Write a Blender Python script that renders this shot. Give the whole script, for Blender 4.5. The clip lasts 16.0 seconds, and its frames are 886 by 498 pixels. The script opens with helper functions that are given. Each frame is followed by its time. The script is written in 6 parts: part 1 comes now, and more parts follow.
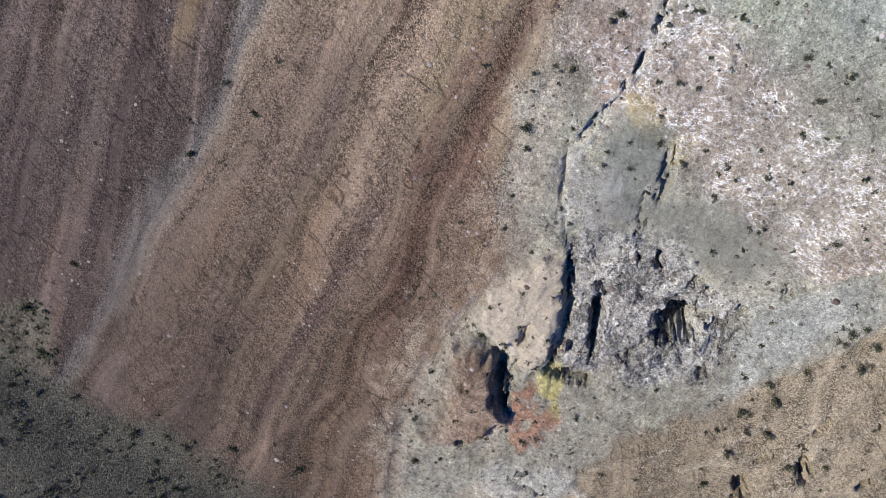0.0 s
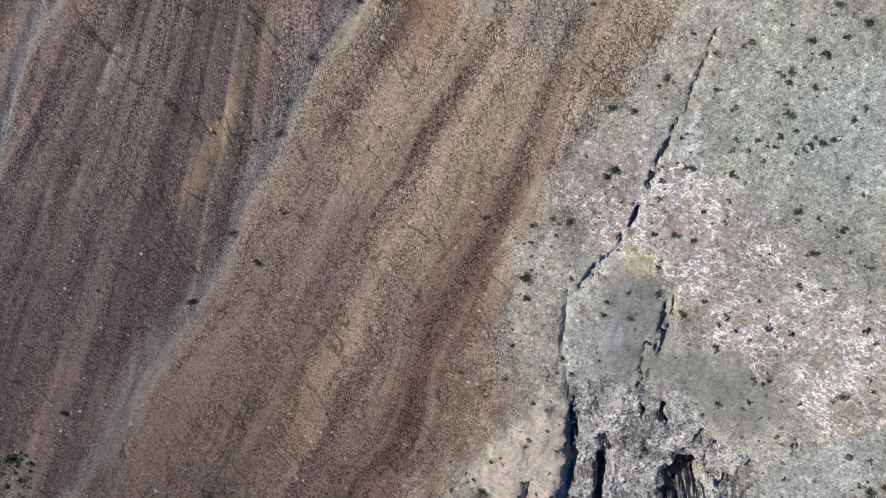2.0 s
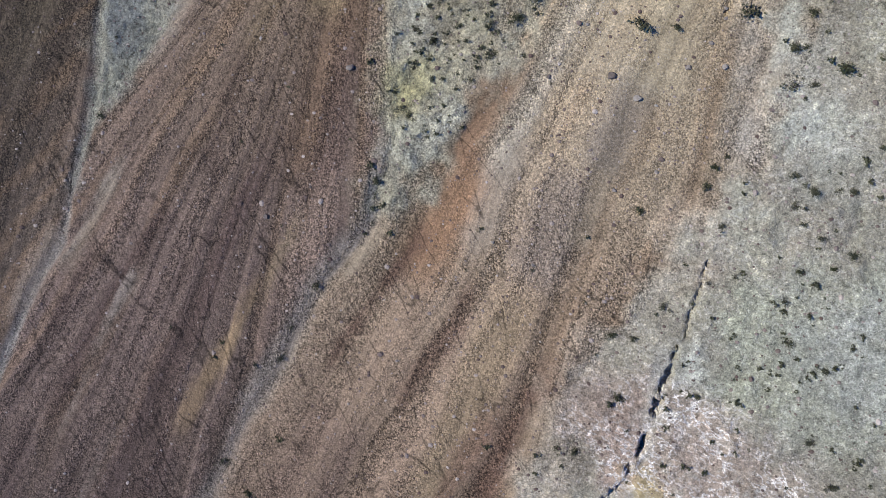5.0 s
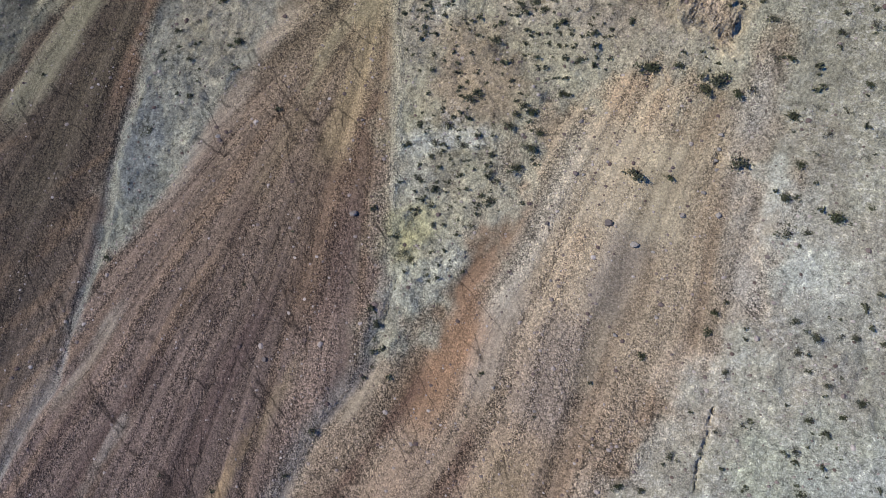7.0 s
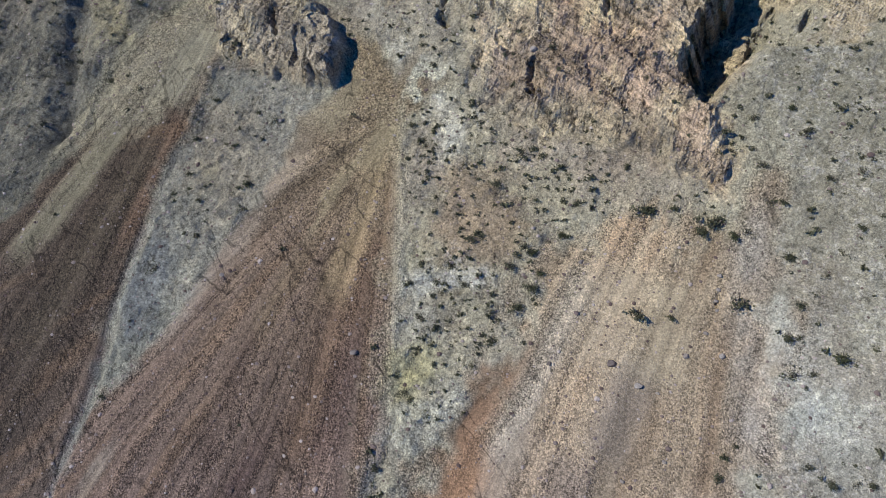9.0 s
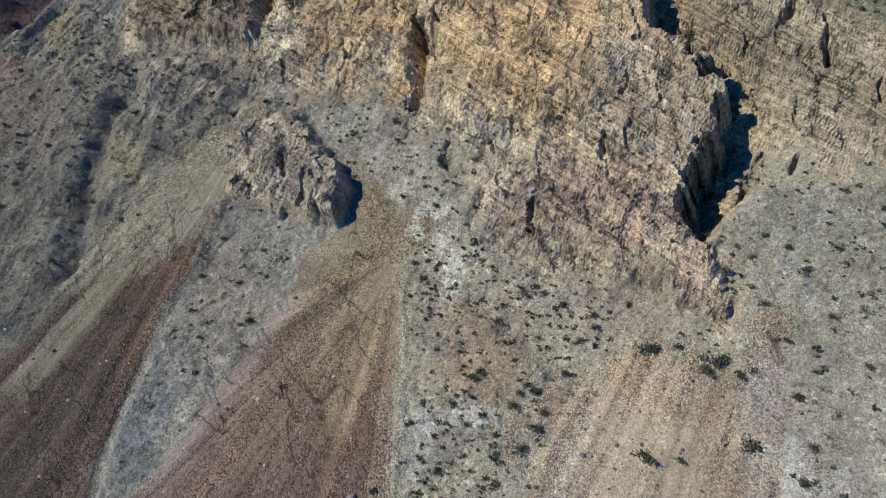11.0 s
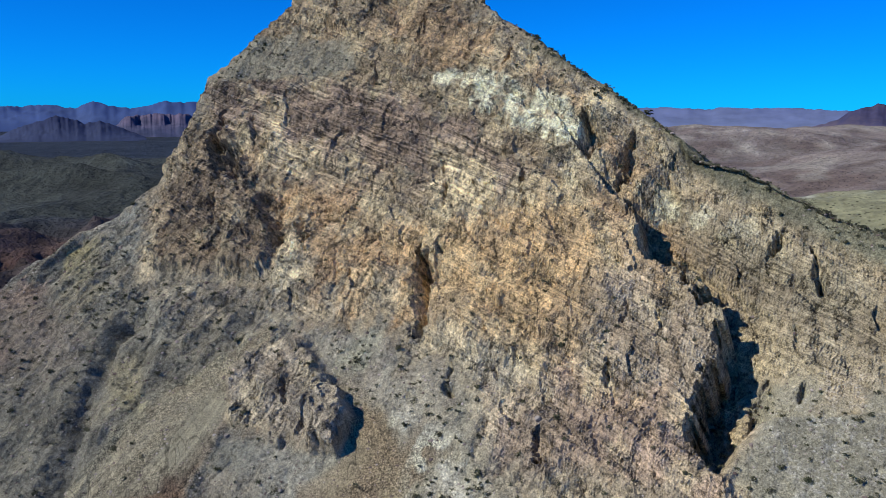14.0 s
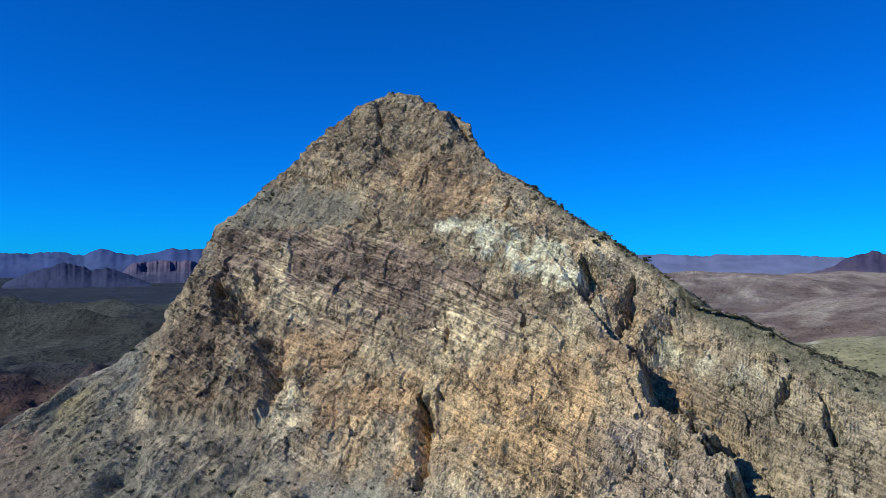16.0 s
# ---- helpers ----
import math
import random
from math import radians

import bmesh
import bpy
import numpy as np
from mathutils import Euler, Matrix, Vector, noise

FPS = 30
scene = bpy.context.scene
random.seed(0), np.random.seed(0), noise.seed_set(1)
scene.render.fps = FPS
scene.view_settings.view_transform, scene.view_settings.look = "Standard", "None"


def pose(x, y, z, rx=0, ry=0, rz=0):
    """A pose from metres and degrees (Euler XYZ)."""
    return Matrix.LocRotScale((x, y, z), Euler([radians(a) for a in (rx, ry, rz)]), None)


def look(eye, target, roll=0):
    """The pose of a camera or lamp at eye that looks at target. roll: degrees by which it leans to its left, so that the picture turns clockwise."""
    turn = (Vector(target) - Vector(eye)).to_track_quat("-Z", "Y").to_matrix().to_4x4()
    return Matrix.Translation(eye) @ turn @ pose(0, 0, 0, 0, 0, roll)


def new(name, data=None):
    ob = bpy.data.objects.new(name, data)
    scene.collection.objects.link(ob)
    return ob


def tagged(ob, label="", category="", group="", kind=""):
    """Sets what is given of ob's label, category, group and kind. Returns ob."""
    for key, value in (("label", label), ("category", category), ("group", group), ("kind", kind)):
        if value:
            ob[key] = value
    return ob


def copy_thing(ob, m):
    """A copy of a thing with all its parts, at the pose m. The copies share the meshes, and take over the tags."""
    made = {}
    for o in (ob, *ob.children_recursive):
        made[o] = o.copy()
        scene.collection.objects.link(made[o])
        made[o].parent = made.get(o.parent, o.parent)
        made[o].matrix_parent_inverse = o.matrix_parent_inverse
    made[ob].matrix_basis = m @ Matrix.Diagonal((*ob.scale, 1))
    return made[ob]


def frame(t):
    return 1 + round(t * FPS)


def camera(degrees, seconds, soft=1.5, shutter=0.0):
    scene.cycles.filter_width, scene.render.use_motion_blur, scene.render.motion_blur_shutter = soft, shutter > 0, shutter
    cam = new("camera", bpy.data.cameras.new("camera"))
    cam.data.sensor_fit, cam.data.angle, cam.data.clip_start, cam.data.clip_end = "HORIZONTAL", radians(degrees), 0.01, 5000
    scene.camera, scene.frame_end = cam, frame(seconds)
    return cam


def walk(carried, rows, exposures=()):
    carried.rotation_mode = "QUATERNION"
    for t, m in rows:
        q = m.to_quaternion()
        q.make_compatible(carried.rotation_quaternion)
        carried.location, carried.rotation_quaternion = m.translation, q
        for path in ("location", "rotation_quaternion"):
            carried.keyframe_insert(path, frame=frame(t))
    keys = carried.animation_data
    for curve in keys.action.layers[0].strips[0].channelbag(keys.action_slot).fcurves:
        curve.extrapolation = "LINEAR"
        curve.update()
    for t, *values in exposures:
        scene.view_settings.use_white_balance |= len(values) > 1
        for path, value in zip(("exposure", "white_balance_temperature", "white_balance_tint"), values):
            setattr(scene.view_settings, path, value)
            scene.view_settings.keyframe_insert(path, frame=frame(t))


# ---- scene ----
# The eye hangs almost still in the air, about 110 m over the scree, and tilts up from straight down to level.
cam = camera(60.9, 16.0, soft=0.5)
EYE = 135.0
# seconds, yaw, pitch, roll
PATH = [
    (0, 3.53, -87.75, -4.70),
    (0.5, 1.04, -85.21, -2.18),
    (1, 0.22, -82.41, -1.27),
    (1.5, -0.15, -79.30, -0.84),
    (2, -0.34, -76.45, -0.58),
    (2.5, -0.43, -73.52, -0.41),
    (3, -0.42, -70.65, -0.34),
    (3.5, -0.42, -67.77, -0.28),
    (4, -0.42, -64.96, -0.23),
    (6.5, -0.36, -51.19, 0.13),
    (7, -0.35, -48.51, 0.23),
    (7.5, -0.31, -45.87, 0.28),
    (8, -0.27, -43.28, 0.31),
    (8.5, -0.23, -40.51, 0.38),
    (9, -0.16, -37.96, 0.39),
    (11.5, 0.15, -24.68, 0.41),
    (12, 0.21, -21.71, 0.43),
    (12.5, 0.27, -18.94, 0.42),
    (13, 0.36, -16.13, 0.42),
    (13.5, 0.41, -13.31, 0.43),
    (14, 0.46, -10.44, 0.42),
    (14.5, 0.50, -7.55, 0.43),
    (15, 0.57, -4.46, 0.40),
    (15.5, 0.61, -1.76, 0.40),
    (16, 0.66, 0.61, 0.40),
]
walk(cam, [(t, pose(0, 0, EYE, 90 + pitch, 0, yaw) @ pose(0, 0, 0, 0, 0, roll)) for t, yaw, pitch, roll in PATH],
     exposures=[(0, 0.05), (2, 0.0), (3.5, -0.06), (9, -0.14), (12.5, -0.16), (16, -0.14)])

# ---- light ----
SUN_ELEVATION, SUN_X, SUN_Y = 38.0, -0.90, -0.43
world = bpy.data.worlds.new("sky")
scene.world = world
world.use_nodes = True
wn, wl = world.node_tree.nodes, world.node_tree.links
sky = wn.new("ShaderNodeTexSky")
sky.sky_type = "NISHITA"
sky.sun_disc = False
sky.sun_elevation = radians(SUN_ELEVATION)
sky.sun_rotation = math.atan2(SUN_X, SUN_Y)
sky.altitude, sky.air_density, sky.dust_density, sky.ozone_density = 1200, 0.8, 0.0, 6.0
deep = wn.new("ShaderNodeMix")
deep.data_type, deep.blend_type = "RGBA", "MULTIPLY"
deep.inputs[0].default_value = 1.0
deep.inputs[7].default_value = (0.008, 0.60, 1.42, 1.0)
wl.new(sky.outputs[0], deep.inputs[6])
wl.new(deep.outputs[2], wn["Background"].inputs[0])
wn["Background"].inputs[1].default_value = 0.110
sun_data = bpy.data.lights.new("sun", "SUN")
sun_data.energy, sun_data.angle, sun_data.color = 4.3, radians(0.53), (1.0, 0.965, 0.90)
sun = new("sun", sun_data)
away = Vector((SUN_X, SUN_Y, 0)).normalized() * math.cos(radians(SUN_ELEVATION)) + Vector((0, 0, math.sin(radians(SUN_ELEVATION))))
sun.matrix_world = look(away * 300, (0, 0, 0))


# ---- shape of the land ----
def lattice(ix, iy, seed):
    h = (ix.astype(np.int64) * 374761393 + iy.astype(np.int64) * 668265263 + seed * 1274126177) & 0xFFFFFFFF
    h = ((h ^ (h >> 13)) * 1103515245) & 0xFFFFFFFF
    h = ((h ^ (h >> 16)) * 2654435761) & 0xFFFFFFFF
    return ((h ^ (h >> 15)) & 0xFFFF) / 32767.5 - 1.0


def grain(x, y, seed=0):
    """Smooth noise, -1 to 1, with bumps about one unit wide."""
    ix, iy = np.floor(x), np.floor(y)
    fx, fy = x - ix, y - iy
    ux, uy = fx * fx * fx * (fx * (fx * 6 - 15) + 10), fy * fy * fy * (fy * (fy * 6 - 15) + 10)
    a, b = lattice(ix, iy, seed), lattice(ix + 1, iy, seed)
    c, d = lattice(ix, iy + 1, seed), lattice(ix + 1, iy + 1, seed)
    return (a + (b - a) * ux) * (1 - uy) + (c + (d - c) * ux) * uy


def fbm(x, y, octaves=4, seed=0, gain=0.5):
    total, amp, norm = 0.0, 1.0, 0.0
    for n in range(octaves):
        c, s = math.cos(0.6 + n), math.sin(0.6 + n)
        total = total + amp * grain((x * c - y * s) * 2**n + 17.3 * n, (x * s + y * c) * 2**n - 9.1 * n, seed + n)
        norm, amp = norm + amp, amp * gain
    return total / norm


def ridged(x, y, octaves=4, seed=0, gain=0.5):
    """Sharp crests, 0 to 1."""
    total, amp, norm = 0.0, 1.0, 0.0
    for n in range(octaves):
        c, s = math.cos(1.1 + n), math.sin(1.1 + n)
        total = total + amp * (1 - np.abs(grain((x * c - y * s) * 2**n + 5.7 * n, (x * s + y * c) * 2**n + 3.1 * n, seed + n)) * 1.6).clip(-0.6, 1)
        norm, amp = norm + amp, amp * gain
    return total / norm


def cells(x, y, seed=0):
    """Broken rock: the distance to the nearest joint and a random value for each block."""
    ix, iy = np.floor(x), np.floor(y)
    near, next_near, value = np.full(x.shape, 9.0), np.full(x.shape, 9.0), np.zeros(x.shape)
    for dx in (-1, 0, 1):
        for dy in (-1, 0, 1):
            cx, cy = ix + dx, iy + dy
            px, py = cx + 0.5 + 0.42 * lattice(cx, cy, seed), cy + 0.5 + 0.42 * lattice(cx, cy, seed + 7)
            d = np.hypot(px - x, py - y)
            closer = d < near
            next_near = np.where(closer, near, np.minimum(next_near, d))
            value = np.where(closer, lattice(cx, cy, seed + 13), value)
            near = np.where(closer, d, near)
    return next_near - near, value


def facets(x, y, seed=0, step=0.6):
    """Fractured rock: each cell is a tilted flat face, -1 to 1, with steps between them."""
    ix, iy = np.floor(x), np.floor(y)
    near, value = np.full(x.shape, 9.0), np.zeros(x.shape)
    for dx in (-1, 0, 1):
        for dy in (-1, 0, 1):
            cx, cy = ix + dx, iy + dy
            ox, oy = x - (cx + 0.5 + 0.42 * lattice(cx, cy, seed)), y - (cy + 0.5 + 0.42 * lattice(cx, cy, seed + 7))
            d = ox * ox + oy * oy
            closer = d < near
            flat = lattice(cx, cy, seed + 21) * ox + lattice(cx, cy, seed + 23) * oy + step * lattice(cx, cy, seed + 25)
            value = np.where(closer, flat, value)
            near = np.where(closer, d, near)
    return value


def ramp(v, a, b):
    u = np.clip((v - a) / (b - a), 0, 1)
    return u * u * (3 - 2 * u)


def low(a, b, k):
    """The lower of two, rounded over k."""
    h = np.clip(0.5 + 0.5 * (b - a) / k, 0, 1)
    return b * (1 - h) + a * h - k * h * (1 - h)


def high(a, b, k):
    return -low(-a, -b, k)


def inside(x, y, outline):
    """Metres inside an outline in plan (outside: minus)."""
    best, odd = np.full(x.shape, 1e9), np.zeros(x.shape, bool)
    for (ax, ay), (bx, by) in zip(outline, outline[1:] + outline[:1]):
        ex, ey = bx - ax, by - ay
        u = np.clip(((x - ax) * ex + (y - ay) * ey) / (ex * ex + ey * ey + 1e-9), 0, 1)
        best = np.minimum(best, np.hypot(x - ax - u * ex, y - ay - u * ey))
        odd ^= ((ay > y) != (by > y)) & (x < (bx - ax) * (y - ay) / (by - ay + 1e-12) + ax)
    return np.where(odd, best, -best)


def along(x, y, line):
    """Distance to a line in plan, the side (left of it: plus), and how far along it (0 to 1)."""
    best, side, part_way = np.full(x.shape, 1e9), np.zeros(x.shape), np.zeros(x.shape)
    count = len(line) - 1
    for n, ((ax, ay), (bx, by)) in enumerate(zip(line, line[1:])):
        ex, ey = bx - ax, by - ay
        u = np.clip(((x - ax) * ex + (y - ay) * ey) / (ex * ex + ey * ey + 1e-9), 0, 1)
        d = np.hypot(x - ax - u * ex, y - ay - u * ey)
        closer = d < best
        side = np.where(closer, np.sign(ex * (y - ay) - ey * (x - ax)), side)
        part_way = np.where(closer, (n + u) / count, part_way)
        best = np.minimum(best, d)
    return best, side, part_way


# Outlines in plan, metres.
EAST_OUTCROP = [(-13.9, -54.4), (-11.5, -35.2), (-8.3, -22.9), (-0.9, -8.3), (5.0, -1.9), (8.2, 1.7), (8.8, 10.8), (11.3, 20.8), (14.9, 29.0), (15.5, 31.5), (19.2, 35.4), (23.6, 39.7), (28.9, 43.2), (32.2, 47.3), (34.6, 52.6), (37.2, 52.7), (38.5, 55.8), (40.1, 61.9), (40.7, 66.8), (41.3, 76.2), (41.6, 80.0), (37.7, 85.0), (39.5, 93.9), (59.3, 85.7), (56.5, 58.6), (59.6, 41.8), (61.5, 28.4), (88.1, -46.3)]
EAST_SCREE = [(16.5, -52.0), (19.2, -34.9), (27.3, -26.1), (40.3, -20.0), (49.0, -14.4), (59.4, -8.6), (72.3, -2.0), (88.1, -46.3)]
PALE_WASH = [(41.0, -19.9), (42.9, -13.6), (49.2, -8.6), (57.9, -3.2), (65.6, -0.4), (66.5, -3.3), (59.4, -8.6), (52.1, -11.9), (45.7, -16.2)]
MOTTLED = [(15.6, 28.3), (21.2, 30.7), (26.9, 33.4), (36.2, 25.1), (45.2, 16.9), (53.7, 12.1), (62.3, 9.8), (65.1, 1.0), (57.2, -0.6), (50.3, -1.5), (40.3, 3.9), (32.2, 11.2), (28.8, 18.5), (22.9, 20.7), (18.1, 22.2)]
OLIVE = [(28.1, 33.3), (36.0, 25.7), (42.4, 21.3), (50.5, 23.5), (57.9, 23.6), (58.2, 31.7), (50.1, 40.6), (42.0, 42.5), (35.5, 40.3), (32.0, 35.0), (34.7, 30.1)]
SMOOTH_GREY = [(20.0, 15.7), (23.0, 20.1), (28.1, 16.0), (29.9, 10.6), (35.3, 9.0), (41.9, 6.0), (45.7, 0.8), (38.5, -1.3), (34.5, 1.1), (28.9, 5.7), (24.6, 5.8), (19.4, 6.7)]
RUBBLE = [(16.6, 3.8), (20.8, 6.7), (26.1, 5.0), (31.3, 3.4), (36.3, -1.3), (42.1, -5.3), (41.7, -11.0), (38.1, -16.3), (28.8, -17.3), (22.8, -14.6), (17.0, -13.8), (17.9, -4.2)]
TAN_SPUR = [(3.8, -7.0), (7.5, -1.5), (11.4, 1.6), (16.6, 3.8), (17.4, -2.5), (16.8, -11.0), (11.1, -13.8), (7.6, -9.2)]
RED_HUMMOCK = [(0.8, -11.0), (5.1, -9.2), (8.6, -16.6), (9.2, -22.5), (5.2, -25.7), (0.6, -24.8)]
RED_PATCH = [(9.7, -18.5), (12.5, -17.1), (16.9, -18.4), (17.7, -24.4), (13.4, -28.6), (10.2, -27.7)]
YELLOW_A = [(14.6, -15.2), (16.6, -14.7), (18.1, -18.4), (17.1, -22.4), (14.3, -18.5)]
YELLOW_B = [(21.0, 23.3), (23.9, 23.7), (26.3, 19.9), (28.4, 16.3), (25.3, 17.1), (23.6, 20.7)]
YELLOW_C = [(29.0, 17.2), (31.4, 16.4), (31.6, 13.2), (29.1, 13.6)]
MID_OUTCROP = [(-6.1, 97.2), (-5.1, 87.8), (-5.7, 79.2), (-5.4, 72.4), (-6.4, 67), (-7.4, 59.8), (-9.5, 53.3), (-6.1, 53.7), (-2.7, 56.9), (1.4, 62), (4.8, 66.6), (8.5, 70.6), (11.3, 73.5), (14, 76.4), (18.1, 78), (23.2, 78.5), (29.6, 76.4), (35.1, 75.3), (36.1, 82), (16.7, 91.2), (1.4, 99.5)]
WEST_OUTCROP = [(-35.3, 112), (-29.9, 110), (-22.1, 105.8), (-15.3, 103.5), (-21, 99.8), (-23.1, 93.8), (-30.6, 85.2), (-36.3, 76.4), (-42.1, 70.2), (-47.2, 66.3), (-49.9, 61.6), (-47.9, 67), (-46.9, 73.5), (-46.2, 78.8), (-43.1, 88.5), (-41.8, 95.5), (-38.7, 101.5), (-37.7, 105.5)]
SCREE_MID = [(-13.9, 110.5), (-10.2, 107.8), (-7.4, 101.8), (-6.1, 97.2), (-5.1, 87.8), (-5.7, 79.2), (-5.4, 72.4), (-6.4, 67), (-7.4, 59.8), (-9.5, 53), (-8.5, 51.2), (-12.9, 47.6), (-18.3, 41.8), (-23.4, 33.9), (-29.5, 25.6), (-38.7, 14.8), (-44.5, 8.3), (-56.1, 50.8), (-53, 57.3), (-51.3, 59.8), (-47.2, 66.3), (-42.1, 70.2), (-36.3, 76.4), (-30.6, 85.2), (-23.1, 93.8), (-21, 99.8), (-15.3, 103.5)]
SCREE_WEST = [(-31.6, 127.8), (-36.3, 125.5), (-48.2, 122.5), (-55.4, 113.8), (-60.8, 101.2), (-65.9, 91.8), (-71.4, 84.2), (-67.6, 57.6), (-57.1, 54.8), (-53, 58), (-50.6, 62.3), (-47.9, 67), (-46.9, 73.5), (-46.2, 78.8), (-43.1, 88.5), (-41.8, 95.5), (-38.7, 103), (-36.3, 107), (-35.3, 112.5), (-35.7, 118.8), (-31.2, 126)]
WEST_GULLY = [(-78.8, 87.1), (-62.5, 95.4), (-55.0, 105.5), (-47.1, 119.1), (-36.1, 127.4), (-32.9, 132.6), (-41.7, 138.9), (-60.2, 148.4), (-66.2, 172.9), (-83.9, 160.4), (-118.3, 143.4)]
RIGHT_TAN = [(13.0, 75.6), (21.8, 76.3), (34.3, 74.1), (40.0, 73.8), (38.6, 56.9), (34.4, 51.9), (29.1, 46.9), (21.5, 46.5), (15.1, 50.6), (9.1, 55.9), (13.3, 61.4), (15.2, 67.2)]
ROCK = [(-61.0, 147.2), (-42.0, 140.1), (-33.6, 133.4), (-24.7, 126.2), (-14.4, 123.2), (-8.9, 119.3), (-6.3, 113.9), (0.9, 110.4), (4.3, 103.4), (8.8, 93.7), (16.0, 89.0), (26.2, 85.3), (34.8, 79.8), (33.8, 85.3), (32.2, 90.3), (37.1, 89.0), (39.8, 95.0), (46.1, 93.0), (53.8, 86.4), (64.2, 77.6), (67.3, 90.5), (58.4, 102.1), (43.9, 117.4), (31.7, 136.7), (23.5, 149.3), (12.4, 165.9), (4.0, 183.9), (-6.2, 200.8), (-17.8, 212.6), (-27.9, 216.8), (-41.8, 212.9), (-55.5, 204.8), (-65.4, 202.2), (-65.5, 189.4), (-68.5, 175.6)]
KNOB = [(-36.7, 119.1), (-34.3, 123.8), (-25.4, 124.3), (-20.6, 117.5), (-16.0, 112.2), (-14.2, 108.3), (-16.3, 104.5), (-20.3, 105.3), (-27.6, 108.9), (-34.7, 112.2)]
WEST_BLOCK = [(-60.1, 149.0), (-64.3, 170.7), (-62.5, 184.8), (-50.6, 174.4), (-44.1, 161.7), (-36.6, 153.5), (-33.4, 144.9), (-34.0, 138.6), (-44.9, 142.8)]
NOSE = [(7.3, 94.8), (13.0, 98.6), (24.2, 96.4), (30.9, 92.9), (33.1, 86.1), (34.9, 80.2), (29.2, 82.9), (22.9, 86.9), (16.1, 90.2)]
SUMMIT_BLOCK = [(-45.4, 201.0), (-36.8, 203.2), (-22.3, 196.6), (-16.7, 187.5), (-22.3, 184.9), (-34.5, 191.1)]
WHITE_BAND = [(-6.1, 162.6), (5.9, 156.9), (12.4, 150.0), (21.2, 141.1), (23.4, 135.6), (21.5, 133.1), (10.8, 143.1), (2.4, 152.9)]
WHITE_LEDGE = [(29.9, 124.4), (35.0, 119.9), (42.6, 114.0), (48.0, 107.1), (41.8, 111.7), (34.5, 118.1), (29.9, 120.8)]
PALE_SLAB_A = [(-44.7, 180.4), (-36.7, 174.6), (-36.8, 168.4), (-37.1, 161.2), (-41.3, 163.4), (-42.6, 172.3)]
PALE_SLAB_B = [(-37.0, 164.7), (-26.5, 157.5), (-26.1, 152.0), (-33.9, 156.6)]
PALE_SLAB_C = [(0.1, 142.0), (7.4, 138.6), (7.6, 132.2), (3.6, 130.1), (0.2, 135.0)]
ORANGE_FACE = [(-10.4, 136.6), (0.8, 128.9), (14.3, 119.6), (22.9, 111.7), (18.2, 104.7), (9.5, 110.4), (0.8, 118.7), (-7.7, 122.4)]
NOSE_FACE = [(3.7, 106.1), (16.9, 101.9), (29.5, 94.4), (32.8, 84.3), (34.9, 79.9), (28.6, 83.9), (22.3, 90.4), (9.1, 94.4), (6.1, 100.3)]
RED_FACE = [(16.5, 103.4), (23.1, 99.4), (30.8, 92.1), (34.9, 80.3), (28.5, 86.7), (21.1, 95.2)]
TERRACE = [(-55.9, 200.6), (-37.5, 191.6), (-24.9, 183.6), (-20.7, 172.8), (-31.9, 177.0), (-57.7, 191.8), (-61.0, 195.3)]
WHITE_SLOPE = [(-7.7, 106.5), (0.1, 102.6), (5.9, 100.7), (7.3, 94.8), (1.0, 90.9), (-3.9, 97.0)]
WHITE_HEAD = [(-4.6, 77.1), (1.4, 78.9), (8.0, 74.6), (7.2, 72.8), (-1.5, 74.0)]
DARK_RIGHT = [(25.0, 91.4), (29.4, 92.0), (31.9, 86.6), (27.6, 81.6), (22.6, 84.2)]
TOE_GREEN = [(-75.5, -2.1), (-68.9, -2.1), (-66.8, -6.9), (-69.2, -13), (-72.5, -17.1), (-72.5, -21), (-64.1, -23.2), (-62.6, -28.3), (-56.3, -25.4), (-53.3, -29.6), (-46.7, -34.7), (-43.7, -37.9), (-44, -75), (-140, -85), (-120, 0)]
PALE_STREAK = [(-72.4, -20.8), (-65.2, -13.3), (-52, 0.4), (-45.9, 8.3), (-38, 15.9), (-31.6, 22.7), (-28.9, 26.7), (-25.8, 31.7), (-20.7, 37.8), (-16.6, 44.3), (-12.9, 47.9), (-9.1, 51.5), (-7.8, 54.8)]
GULLY = [(-63.2, 36.8), (-59.5, 43.6), (-56.1, 49.4), (-52.0, 54.0), (-49.9, 61.0), (-47.9, 67.0), (-46.5, 73.5), (-45.9, 78.8), (-43.1, 88.5)]
EAST_GULLY = [(-10.7, -39.0), (-7.3, -22.9), (-3.7, -13.9), (-0.0, -8.3), (5.9, -3.2)]
RAVINE = [(26.6, 121.8), (28.6, 116.8), (29.3, 112.5), (32.7, 108.8), (35.7, 105), (37.4, 99.2), (36.8, 97), (33, 95), (31.3, 91.5), (31.7, 88.2), (32.7, 85.5)]
EAST_SCARP = [(35.3, -8.5), (40.2, -6.7), (43.4, -4.9), (49.9, -2.7), (53.0, -1.6), (59.2, -0.2), (67.8, 2.4)]
FAULT = [(26.2, 34.5), (24.6, 27.7), (24.0, 24.8), (21.8, 22.0), (19.7, 19.0), (16.6, 14.6), (16.4, 6.8)]
FLANK_GULLY = [(-59.6, 137.9), (-62, 132.2), (-62.3, 125.5), (-62, 118.5), (-60.8, 110.6), (-60.5, 105.7)]
SPUR_EDGE = [(16.6, 3.8), (17.7, -2.5), (16.3, -10.1), (15.8, -14.7)]
FAN_MID = (-6.3, 97.8)
FAN_WEST = (-30.0, 130.0)
FAN_EAST = (67.0, 141.0)
